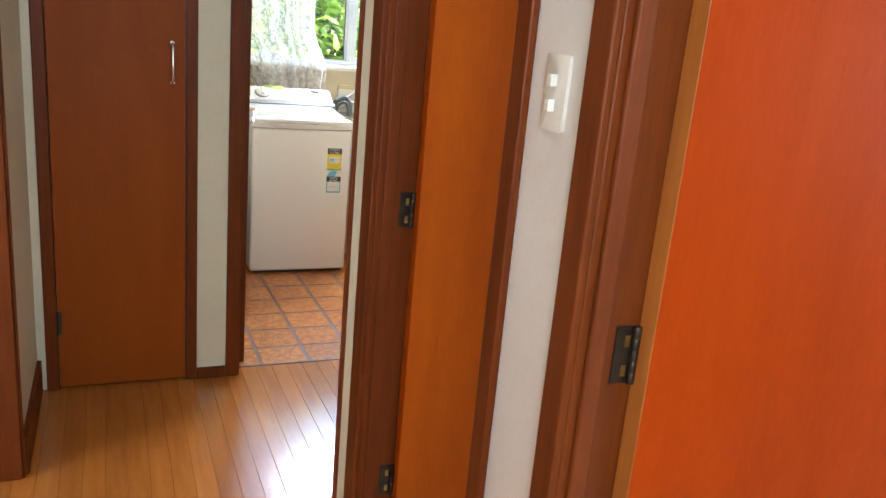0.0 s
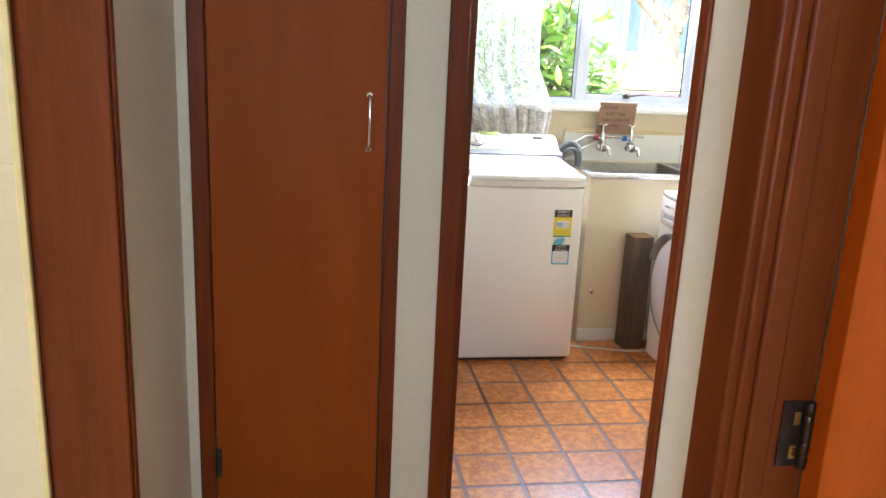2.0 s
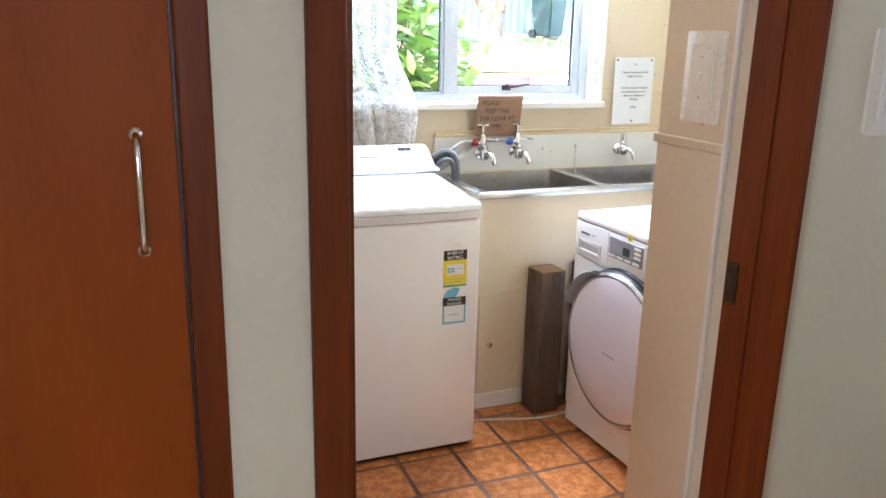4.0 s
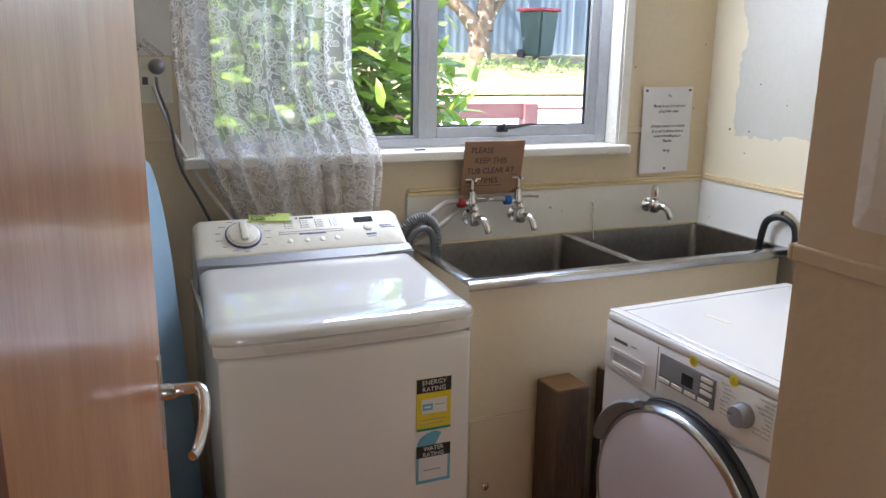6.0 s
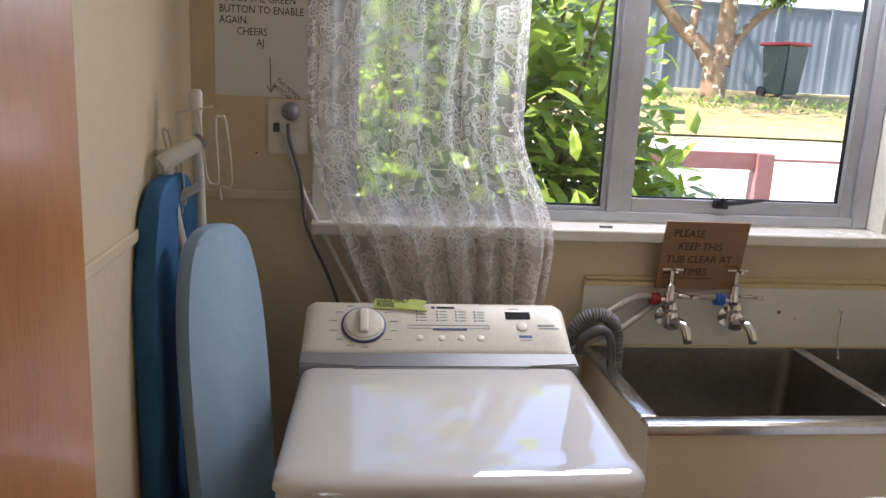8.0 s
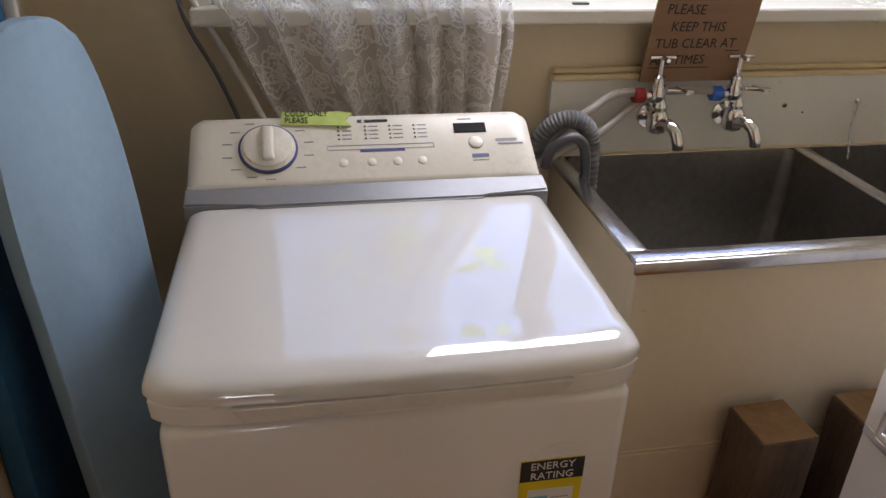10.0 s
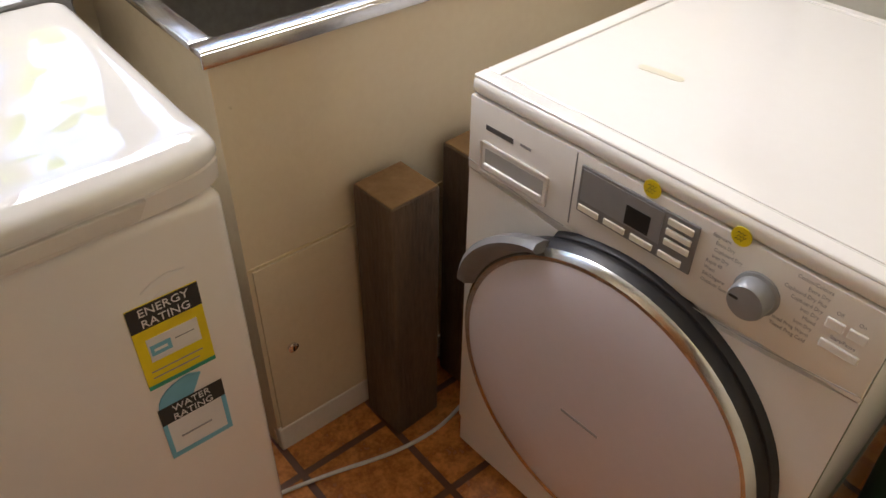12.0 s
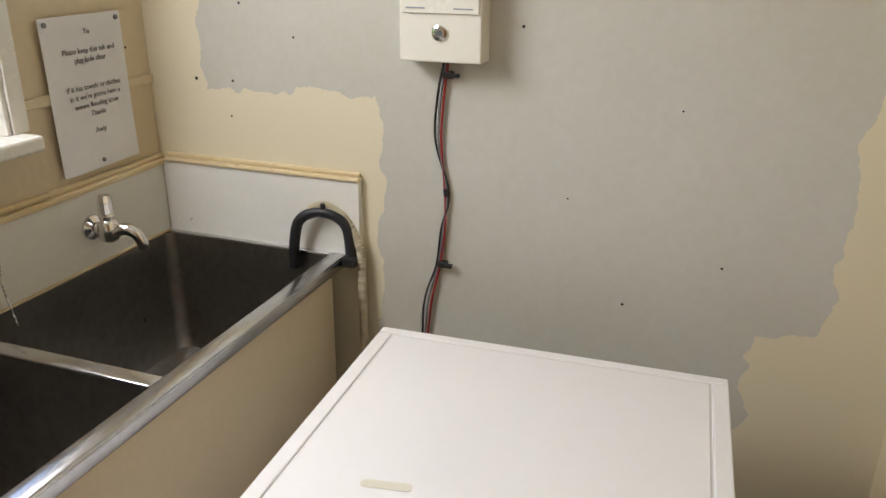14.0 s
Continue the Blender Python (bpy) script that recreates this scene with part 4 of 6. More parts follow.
    con = part("console", b, OFFW, w, "off-white sloping control console", True)
    face = pose(0, 0.4665, 1.0055, math.degrees(math.atan2(0.061, 0.091)))   # local x right, y up the slope, z out

    def on(x, v, lift=0.0004):
        return face @ pose(x, v, lift)

    def flat(x, v, wd, ht, th=0.0006, r=0.0):
        bb_ = bmesh.new()
        join(bb_, box(-wd / 2, -ht / 2, 0, wd / 2, ht / 2, th, r), on(x, v))
        return bb_
    dial = part("dial", lathe([(0.046, 0.0), (0.046, 0.003), (0.044, 0.004)], 48, on(-0.155, 0.004)), NAVY, con, "navy ring round the dial", True)
    part("dial_face", lathe([(0.0422, 0.003), (0.0422, 0.006), (0.0385, 0.007), (0.0380, 0.011), (0.036, 0.012), (0.0, 0.013)], 48, on(-0.155, 0.004)), OFFW, dial, smooth=True)
    part("dial_grip", join(bmesh.new(), box(-0.0095, -0.031, 0.011, 0.0095, 0.031, 0.023, 0.005, 3), on(-0.155, 0.004)), OFFW, dial, smooth=True)
    for k in range(13):
        a = radians(-40 + 26 * k)
        x, v = -0.155 + 0.064 * math.cos(a), 0.004 + 0.056 * math.sin(a)
        if abs(v) < 0.058:
            part("dial_mark", flat(x, v, 0.015, 0.0018), GREYINK, con)
    part("display", flat(0.172, 0.034, 0.054, 0.019, 0.0014, 0.0005), DARKGLASS, con)
    for x in (-0.040, 0.003, 0.043, 0.083):
        for v in (0.043, 0.035, 0.027, 0.019):
            part("led_dot", flat(x - 0.004, v, 0.0032, 0.003), INK, con)
            part("print_bar", flat(x + 0.009, v, 0.015, 0.0018), GREYINK, con)
    part("brand_bar", flat(0.018, 0.0535, 0.038, 0.0055), INK, con)
    part("brand_mark", flat(-0.009, 0.0535, 0.007, 0.006), NAVY, con)
    part("outline_bar", flat(0.022, 0.006, 0.170, 0.0010), GREYINK, con)
    part("outline_bar", flat(0.022, -0.002, 0.170, 0.0010), GREYINK, con)
    for x in (-0.0635, 0.1075):
        part("outline_bar", flat(x, 0.002, 0.0010, 0.009), GREYINK, con)
    part("blue_bar", flat(0.024, -0.0045, 0.072, 0.0055), NAVY, con)
    for x in (-0.040, 0.005, 0.046, 0.086):
        part("button_ring", lathe([(0.0078, 0), (0.0078, 0.0007)], 20, on(x, -0.027)), SHADE2, con)
        part("button", lathe([(0.0072, 0), (0.0072, 0.0009), (0.0066, 0.0013)], 18, on(x, -0.027)), OFFW, con, smooth=True)
    part("start_ring", lathe([(0.0126, 0), (0.0126, 0.0008)], 24, on(0.178, 0.004)), GREYINK, con)
    part("start_button", lathe([(0.0115, 0), (0.0115, 0.002), (0.010, 0.003)], 24, on(0.178, 0.004)), OFFW, con, smooth=True)
    part("blue_label", flat(0.182, -0.022, 0.028, 0.0065), NAVY, con)
    part("label_bar", flat(0.182, -0.031, 0.026, 0.0020), GREYINK, con)
    part("model_bar", flat(0.230, 0.008, 0.036, 0.0048), GREYINK, con)
    part("model_bar", flat(0.236, 0.000, 0.042, 0.0030), GREYINK, con)
    part("sensor_bar", flat(0.165, 0.052, 0.022, 0.0018), GREYINK, con)
    # rating stickers
    sx = 0.188
    hs_ = 0.0425
    st = part("energy_sticker", box(sx - hs_, 0.0022, 0.622, sx + hs_, 0.0050, 0.750, 0.0003), YSTICK, w, "yellow energy rating sticker")
    part("header", box(sx - hs_, 0.0015, 0.716, sx + hs_, 0.0022, 0.750), INK, st)
    writing("lettering", "ENERGY\nRATING", 0.0165, pose(sx, 0.0013, 0.7355), PAPER, st, "CENTER", squeeze=0.98)
    part("white_field", box(sx - 0.030, 0.0015, 0.664, sx + 0.032, 0.0022, 0.700), PAPER, st)
    part("blue_field", box(sx - 0.028, 0.0010, 0.673, sx - 0.003, 0.0015, 0.689), CYAN, st)
    part("print_bar", box(sx - 0.024, 0.0006, 0.679, sx - 0.008, 0.0010, 0.683), PAPER, st)
    part("print_bar", box(sx + 0.002, 0.0010, 0.684, sx + 0.026, 0.0015, 0.6855), GREYINK, st)
    part("print_bar", box(sx - 0.034, 0.0015, 0.648, sx + 0.030, 0.0022, 0.6495), GREYINK, st)
    part("print_bar", box(sx - 0.034, 0.0015, 0.638, sx + 0.024, 0.0022, 0.6395), GREYINK, st)
    part("green_stripe", box(sx - hs_, 0.0015, 0.622, sx + hs_, 0.0022, 0.628), TEAL, st)
    s2 = part("water_sticker", box(sx - hs_, 0.0022, 0.488, sx + hs_, 0.0050, 0.582, 0.0003), PAPER, w, "white and blue water rating sticker")
    arc = [(sx - 0.040, 0.582)] + [(sx - 0.040 + 0.046 * (1 - math.cos(radians(a))), 0.582 + 0.036 * math.sin(radians(a))) for a in range(15, 91, 15)] + [(sx + 0.020, 0.612), (sx + 0.004, 0.582)]
    part("fan", prism(arc, 0.0022, 0.0050), CYAN, s2)
    part("header", box(sx - hs_, 0.0015, 0.554, sx + hs_, 0.0022, 0.584), INK, s2)
    writing("lettering", "WATER\nRATING", 0.0150, pose(sx, 0.0013, 0.571), PAPER, s2, "CENTER", squeeze=0.98)
    fb = box(sx - hs_, 0.0015, 0.488, sx - hs_ + 0.006, 0.0022, 0.554)
    box(sx + hs_ - 0.006, 0.0015, 0.496, sx + hs_, 0.0022, 0.554, bm=fb)
    box(sx - hs_ + 0.006, 0.0015, 0.488, sx + hs_, 0.0022, 0.496, bm=fb)
    part("blue_border", fb, CYAN, s2)
    part("print_bar", box(sx - 0.024, 0.0010, 0.520, sx + 0.018, 0.0022, 0.522), GREYINK, s2)
    part("torn_label", prism([(sx - 0.020, 0.765), (sx - 0.006, 0.773), (sx + 0.012, 0.779), (sx + 0.034, 0.775), (sx + 0.018, 0.771), (sx - 0.002, 0.767)], 0.0030, 0.0050), PAPER, w)
    part("torn_label", prism([(sx - 0.008, 0.752), (sx + 0.002, 0.757), (sx + 0.014, 0.752)], 0.0030, 0.0050), PAPER, w)
    return w


washer()
lime = thing("lime_paper_note", pose(0.928, 4.772, 1.0405, -56, 0, -3), "torn lime green paper note lying on the washing machine console", "note")
part("paper", prism([(-0.062, -0.012), (-0.060, 0.014), (-0.02, 0.012), (0.030, 0.014), (0.052, 0.010), (0.040, -0.004), (0.050, -0.016), (0.0, -0.013)], -0.002, 0.0), LIME, lime)
for _z, _t in ((0.004, "COLD ONLY"), (-0.009, "PLEASE")):
    writing("lettering", _t, 0.0150, pose(-0.056, -0.0026, _z), INK, lime, thick=0.0006, squeeze=0.80)


# ---- laundry tub ----
def tub():
    t = thing("laundry_tub", pose(1.386, 4.513, 0.0), "double stainless steel laundry tub in a painted cream cabinet", "laundry tub")
    L, D, Z = EX - 1.386, NY - 4.513, 0.888
    cab = part("cabinet", box(0.012, 0.015, 0.05, L - 0.055, 0.033, Z - 0.012), BEIGE, t)
    part("side_panel", box(0.012, 0.0332, 0.0, 0.028, D, Z - 0.0125), BEIGE, t)
    part("side_panel", box(L - 0.071, 0.033, 0.0, L - 0.055, D, 0.585), BEIGE, t)
    part("skirting", box(0.012, 0.008, 0.0, L - 0.055, 0.030, 0.068, 0.004), WHITE, t)
    part("joint_strip", box(0.014, 0.0125, 0.484, L - 0.06, 0.0152, 0.489), TRIMC, t)
    part("hatch", box(0.020, 0.0105, 0.066, 0.235, 0.0148, 0.482, 0.001), BEIGE, t)
    part("lock", lathe([(0.011, 0), (0.011, 0.004), (0.007, 0.006)], 18, pose(0.070, 0.0105, 0.272, 90)), CHROME, t, smooth=True)
    part("lock_core", box(0.0685, 0.0035, 0.266, 0.0715, 0.0046, 0.278), BLACK, t)
    # rim and bowls
    mid = 0.562
    r = bmesh.new()
    for b in ((0, 0, L, 0.034), (0, D - 0.022, L, D - 0.0015), (0, 0.034, 0.034, D - 0.022), (L - 0.030, 0.034, L, D - 0.022), (mid - 0.016, 0.034, mid + 0.016, D - 0.022)):
        box(b[0], b[1], Z - 0.012, b[2], b[3], Z, 0.0035, bm=r)
    box(0, -0.002, Z - 0.026, L, 0.004, Z - 0.004, 0.002, bm=r)
    part("rim", r, RIMST, t, "polished folded steel rim", True)
    for k, (a, b) in enumerate(((0.034, mid - 0.016), (mid + 0.016, L - 0.030))):
        y0, y1, zb = 0.034, D - 0.022, 0.60
        bw = bmesh.new()
        levels = [(0.0, Z - 0.004), (0.010, Z - 0.10), (0.018, zb + 0.04), (0.030, zb + 0.012), (0.055, zb)]
        loops = []
        for ins, z in levels:
            rr_ = 0.02 + ins * 0.4
            cx, cy, ww, hh = (a + b) / 2, (y0 + y1) / 2, (b - a) - 2 * ins, (y1 - y0) - 2 * ins
            loops.append([bw.verts.new((x, y, z)) for x, y in rounded(ww, hh, rr_, 4, cx, cy)])
        for p, q in zip(loops, loops[1:]):
            for i in range(len(p)):
                j = (i + 1) % len(p)
                bw.faces.new((p[i], p[j], q[j], q[i]))
        bw.faces.new(loops[-1])
        outer = [bw.verts.new((v.co.x + (0.002 if v.co.x > cx else -0.002), v.co.y, Z - 0.006)) for v in loops[0]]
        part("bowl", bw, STEEL, t, "scratched stainless steel bowl", True)
        part("waste", lathe([(0.034, 0.0), (0.034, 0.003), (0.026, 0.004), (0.022, 0.001), (0.0, 0.001)], 24, pose((a + b) / 2, (y0 + y1) / 2, zb)), CHROME, t, smooth=True)
    return t


tub()
spl = thing("splashback", pose(1.38, NY, 0.885), "cream painted splashback board with a yellowed moulding behind the tub", "splashback")
spl["kind"] = "structure"
part("board", box(0, -0.019, 0.0, EX - 1.38, 0, 0.155), WHITE, spl)
part("moulding", join(box(0, -0.024, 0.155, EX - 1.38, 0, 0.167, 0.003), box(0.004, -0.014, 0.167, EX - 1.38, 0, 0.178, 0.004)), TRIMC, spl, "yellowed cream moulding")
part("sealant", box(0.03, -0.0235, 0.0, EX - 1.40, -0.019, 0.006, 0.002), TRIMC, spl)
spl2 = thing("side_splashback", pose(EX, 4.478, 0.885), "cream painted side splashback board on the east wall", "splashback")
spl2["kind"] = "structure"
part("board", box(-0.018, 0, 0.0, 0, NY - 4.478 - 0.020, 0.165, 0.001), WHITE, spl2)
part("moulding", join(box(-0.023, -0.003, 0.165, 0, NY - 4.478 - 0.025, 0.174, 0.003), box(-0.012, 0.0, 0.174, 0, NY - 4.478 - 0.025, 0.183, 0.003)), TRIMC, spl2, "yellowed cream moulding")


def tap(x, z, height=0.085, second=True, label="chrome laundry tap"):
    """A bib tap: wall flange, body, spindle with a cross head, bent spout, and a small washing machine tap on top."""
    t = thing("tap", pose(x, NY - 0.019, z), label, "tap", "taps over the laundry tub")
    part("flange", lathe([(0.026, 0), (0.025, 0.004), (0.015, 0.008), (0.012, 0.010), (0.012, 0.030)], 24, pose(0, 0, 0, 90)), CHROME, t, smooth=True)
    part("body", lathe([(0.012, -0.024), (0.019, -0.019), (0.021, 0.0), (0.019, 0.016), (0.014, 0.022), (0.016, 0.030), (0.011, 0.040), (0.006, 0.050), (0.005, 0.072)], 20, pose(0, -0.042, 0)), CHROME, t, smooth=True)
    part("spout", tube([(0, -0.050, -0.006), (0.006, -0.075, 0.004), (0.012, -0.096, -0.004), (0.016, -0.106, -0.022), (0.018, -0.108, -0.036)], [0.0135, 0.0105], 14, samples=5), CHROME, t, smooth=True)
    top = 0.072
    if second:
        part("upper_body", lathe([(0.014, 0.0), (0.017, 0.006), (0.016, 0.026), (0.011, 0.036), (0.012, 0.050), (0.0055, 0.056), (0.005, 0.090)], 18, pose(-0.006, -0.035, 0.036)), CHROME, t, smooth=True)
        part("side_outlet", tube([(-0.006, -0.035, 0.050), (-0.040, -0.035, 0.050)], 0.0085, 14), CHROME, t, smooth=True)
        hb = tube([(-0.006 - 0.026, -0.035, 0.124), (-0.006 + 0.026, -0.035, 0.124)], 0.004, 10)
        tube([(-0.006, -0.061, 0.124), (-0.006, -0.009, 0.124)], 0.004, 10, hb)
        part("cross_head", hb, CHROME, t, smooth=True)
        hb = tube([(0.004, -0.056, 0.066), (0.056, -0.058, 0.062)], 0.0042, 10)
        tube([(0.034, -0.080, 0.066), (0.032, -0.036, 0.063)], 0.0038, 10, hb)
        part("lever", hb, CHROME, t, smooth=True)
    else:
        part("fluted_head", lathe([(0.010, 0.030), (0.015, 0.036), (0.014, 0.060), (0.011, 0.072), (0.0, 0.074)], 10, pose(0, -0.042, 0)), CHROME, t)
    return t


tap(1.590, 0.968, label="chrome tap pair with a red hose collar, on the cream splashback")
tap(1.753, 0.968, label="chrome tap pair with a blue hose collar, on the cream splashback")
tap(2.285, 0.968, second=False, label="single chrome tap with a fluted head over the far bowl")
for nm, x, mt, lb in (("hot_hose_collar", 1.546, REDP, "red hose collar screwed to the hot tap"), ("cold_hose_collar", 1.709, BLUEP, "blue hose collar screwed to the cold tap")):
    c = thing(nm, pose(x, NY - 0.054, 1.019), lb, "hose collar")
    part("nut", lathe([(0.013, -0.012), (0.015, -0.009), (0.015, 0.009), (0.013, 0.012)], 12, pose(0, 0, 0, 0, 90)), mt, c)
h1 = thing("inlet_hose", pose(0, 0, 0), "beige-grey inlet hose from the hot tap to the washing machine", "hose", "washing machine hoses")
part("hose", tube([(1.537, 4.926, 1.025), (1.49, 4.92, 1.022), (1.44, 4.90, 1.00), (1.39, 4.90, 0.965), (1.34, 4.91, 0.92), (1.31, 4.92, 0.87)], 0.0085, 12, samples=6), HOSEB, h1, smooth=True)
h2 = thing("inlet_hose", pose(0, 0, 0), "beige-grey inlet hose from the cold tap behind the hot tap", "hose", "washing machine hoses")
part("hose", tube([(1.698, 4.926, 1.025), (1.64, 4.935, 1.025), (1.585, 4.950, 1.015), (1.53, 4.93, 0.99), (1.46, 4.895, 0.955), (1.39, 4.89, 0.925), (1.33, 4.90, 0.89), (1.30, 4.92, 0.85)], 0.0085, 12, samples=6), HOSEB, h2, smooth=True)
h3 = thing("drain_hose", pose(0, 0, 0), "dark grey ribbed drain hose hooked over the tub edge", "hose", "washing machine hoses")
part("hose", tube([(1.335, 4.93, 0.70), (1.335, 4.92, 0.85), (1.345, 4.90, 0.945), (1.375, 4.885, 0.985), (1.415, 4.88, 0.985), (1.440, 4.88, 0.950), (1.446, 4.88, 0.87), (1.446, 4.88, 0.80)], 0.0155, 14, samples=14, ribs=0.0025), HOSEG, h3, smooth=True)
part("hook", tube([(1.352, 4.872, 0.90), (1.357, 4.865, 0.935), (1.385, 4.86, 0.960), (1.412, 4.86, 0.955), (1.426, 4.86, 0.92), (1.430, 4.86, 0.84)], 0.010, 10, samples=6), DGREY, h3, "dark plastic hose guide", True)
plugc = thing("plug_chain", pose(2.057, NY - 0.020, 0.985), "small bead plug chain hanging from the splashback", "plug chain")
part("eyelet", lathe([(0.006, 0), (0.006, 0.004), (0.003, 0.006)], 12, pose(0, 0, 0, 90)), CHROME, plugc)
part("chain", tube([(0, -0.006, 0), (-0.002, -0.008, -0.03), (-0.004, -0.01, -0.06), (-0.008, -0.03, -0.12)], 0.0016, 6, samples=10, ribs=0.0012), CHROME, plugc)
for x, z in ((1.89, 0.979), (1.935, 0.963)):
    sc_ = thing("screw_head", pose(x, NY - 0.0195, z), "small screw head in the splashback", "screw")
    part("head", lathe([(0.006 if x < 1.91 else 0.002, 0), (0.004 if x < 1.91 else 0.0015, 0.003)], 12, pose(0, 0, 0, 90)), CHROME if x < 1.91 else BLACK, sc_)

# black U hook with corrugated hose at the east end
uh = thing("hose_hook", pose(2.497, 4.547, 0.885), "black plastic U-shaped hose hook on the tub corner", "hose hook")
part("hook", tube([(-0.012, 0.072, -0.03), (-0.012, 0.070, 0.02), (-0.008, 0.058, 0.075), (0, 0.022, 0.096), (0.006, -0.018, 0.092), (0.010, -0.045, 0.065), (0.010, -0.052, 0.0)], 0.0115, 12, samples=6), BLACK, uh, smooth=True)
part("peg", lathe([(0.006, 0), (0.006, 0.014), (0.004, 0.018)], 10, pose(0, 0.004, 0.100)), BLACK, uh)
part("clamp", box(-0.006, -0.066, -0.018, 0.024, -0.036, 0.006, 0.004), BLACK, uh)
ch = thing("corrugated_hose", pose(0, 0, 0), "cream corrugated dryer hose running down beside the tub", "hose")
part("hose", tube([(2.500, 4.585, 0.985), (2.506, 4.548, 0.995), (2.512, 4.508, 0.968), (2.514, 4.480, 0.915), (2.514, 4.474, 0.86), (2.514, 4.472, 0.60), (2.51, 4.47, 0.30), (2.49, 4.44, 0.10)], 0.0085, 12, samples=22, ribs=0.002), HOSEC, ch)


# ---- wall box and its wires ----
wb = thing("control_box", pose(EX, 4.290, 1.306), "cream metal control box with a round lock on the grey wall", "control box")
part("case", box(-0.055, -0.078, 0, 0, 0.078, 0.25, 0.003), OFFW, wb)
part("door", box(-0.059, -0.074, 0.085, -0.0555, 0.074, 0.246, 0.0015), OFFW, wb)
part("lock_ring", lathe([(0.014, 0), (0.014, 0.004), (0.010, 0.006), (0.006, 0.006)], 24, pose(-0.055, 0.0, 0.052, 0, -90)), CHROME, wb, smooth=True)
part("lock_core", lathe([(0.006, 0), (0.005, 0.0075)], 16, pose(-0.055, 0.0, 0.052, 0, -90)), DGREY, wb)
for y in (0.045, -0.045):
    part("print_bar", box(-0.0602, y - 0.018, 0.093, -0.0591, y + 0.018, 0.0955), GREYINK, wb)
wr = thing("control_wires", pose(0, 0, 0), "bundle of red and grey wires hanging down the grey wall", "wires")
for nm, off, mt in (("grey_wire", 0.0, MGREY), ("black_wire", 0.004, BLACK), ("red_wire", -0.004, REDP)):
    part(nm, tube([(EX - 0.010 - abs(off), 4.290 + off, 1.31), (EX - 0.008, 4.303 + off * 1.6, 1.24), (EX - 0.007, 4.308 + off * 1.5, 1.15), (EX - 0.007, 4.289 - off, 1.045), (EX - 0.008, 4.296 + off, 0.97), (EX - 0.008, 4.306 + off, 0.89), (EX - 0.008, 4.330 + off * 2, 0.79), (EX - 0.008, 4.34, 0.60)], 0.0023, 7, samples=6), mt, wr, smooth=True)
part("wrap", tube([(EX - 0.008, 4.291, 1.055), (EX - 0.008, 4.289, 1.040)], 0.006, 10), BLACK, wr)
for z, y in ((1.278, 4.292), (0.893, 4.300)):
    cp = thing("cable_clip", pose(EX, y, z), "black cable clip on the grey wall", "cable clip", "cable clips")
    part("saddle", box(-0.014, -0.014, -0.007, 0, 0.008, 0.007, 0.003), BLACK, cp)
    part("tail", box(-0.018, -0.026, -0.004, -0.008, -0.012, 0.003, 0.001), BLACK, cp)


def nail_hole(m, r):
    t = thing("nail_hole", m, "small dark nail hole in the painted wall", "nail hole", "nail holes in the laundry walls")
    part("hole", lathe([(r, 0), (r * 0.7, 0.0012)], 8), BLACK if r < 0.0035 else BRONZE, t)
    return t


for _y, _z, _r in ((4.74, 1.392, 0.003), (4.86, 1.235, 0.004), (4.77, 1.235, 0.003), (4.78, 1.16, 0.0025), (4.15, 1.37, 0.003), (3.93, 0.86, 0.003), (3.76, 0.96, 0.0025), (4.62, 1.33, 0.0025), (4.05, 1.06, 0.002), (3.86, 1.24, 0.002)):
    nail_hole(pose(EX, _y, _z, 0, -90), _r)
for _x, _z in ((2.50, 1.52), (2.47, 1.30), (2.21, 1.44), (0.60, 1.33)):
    nail_hole(pose(_x, NY, _z, 90), 0.0025)


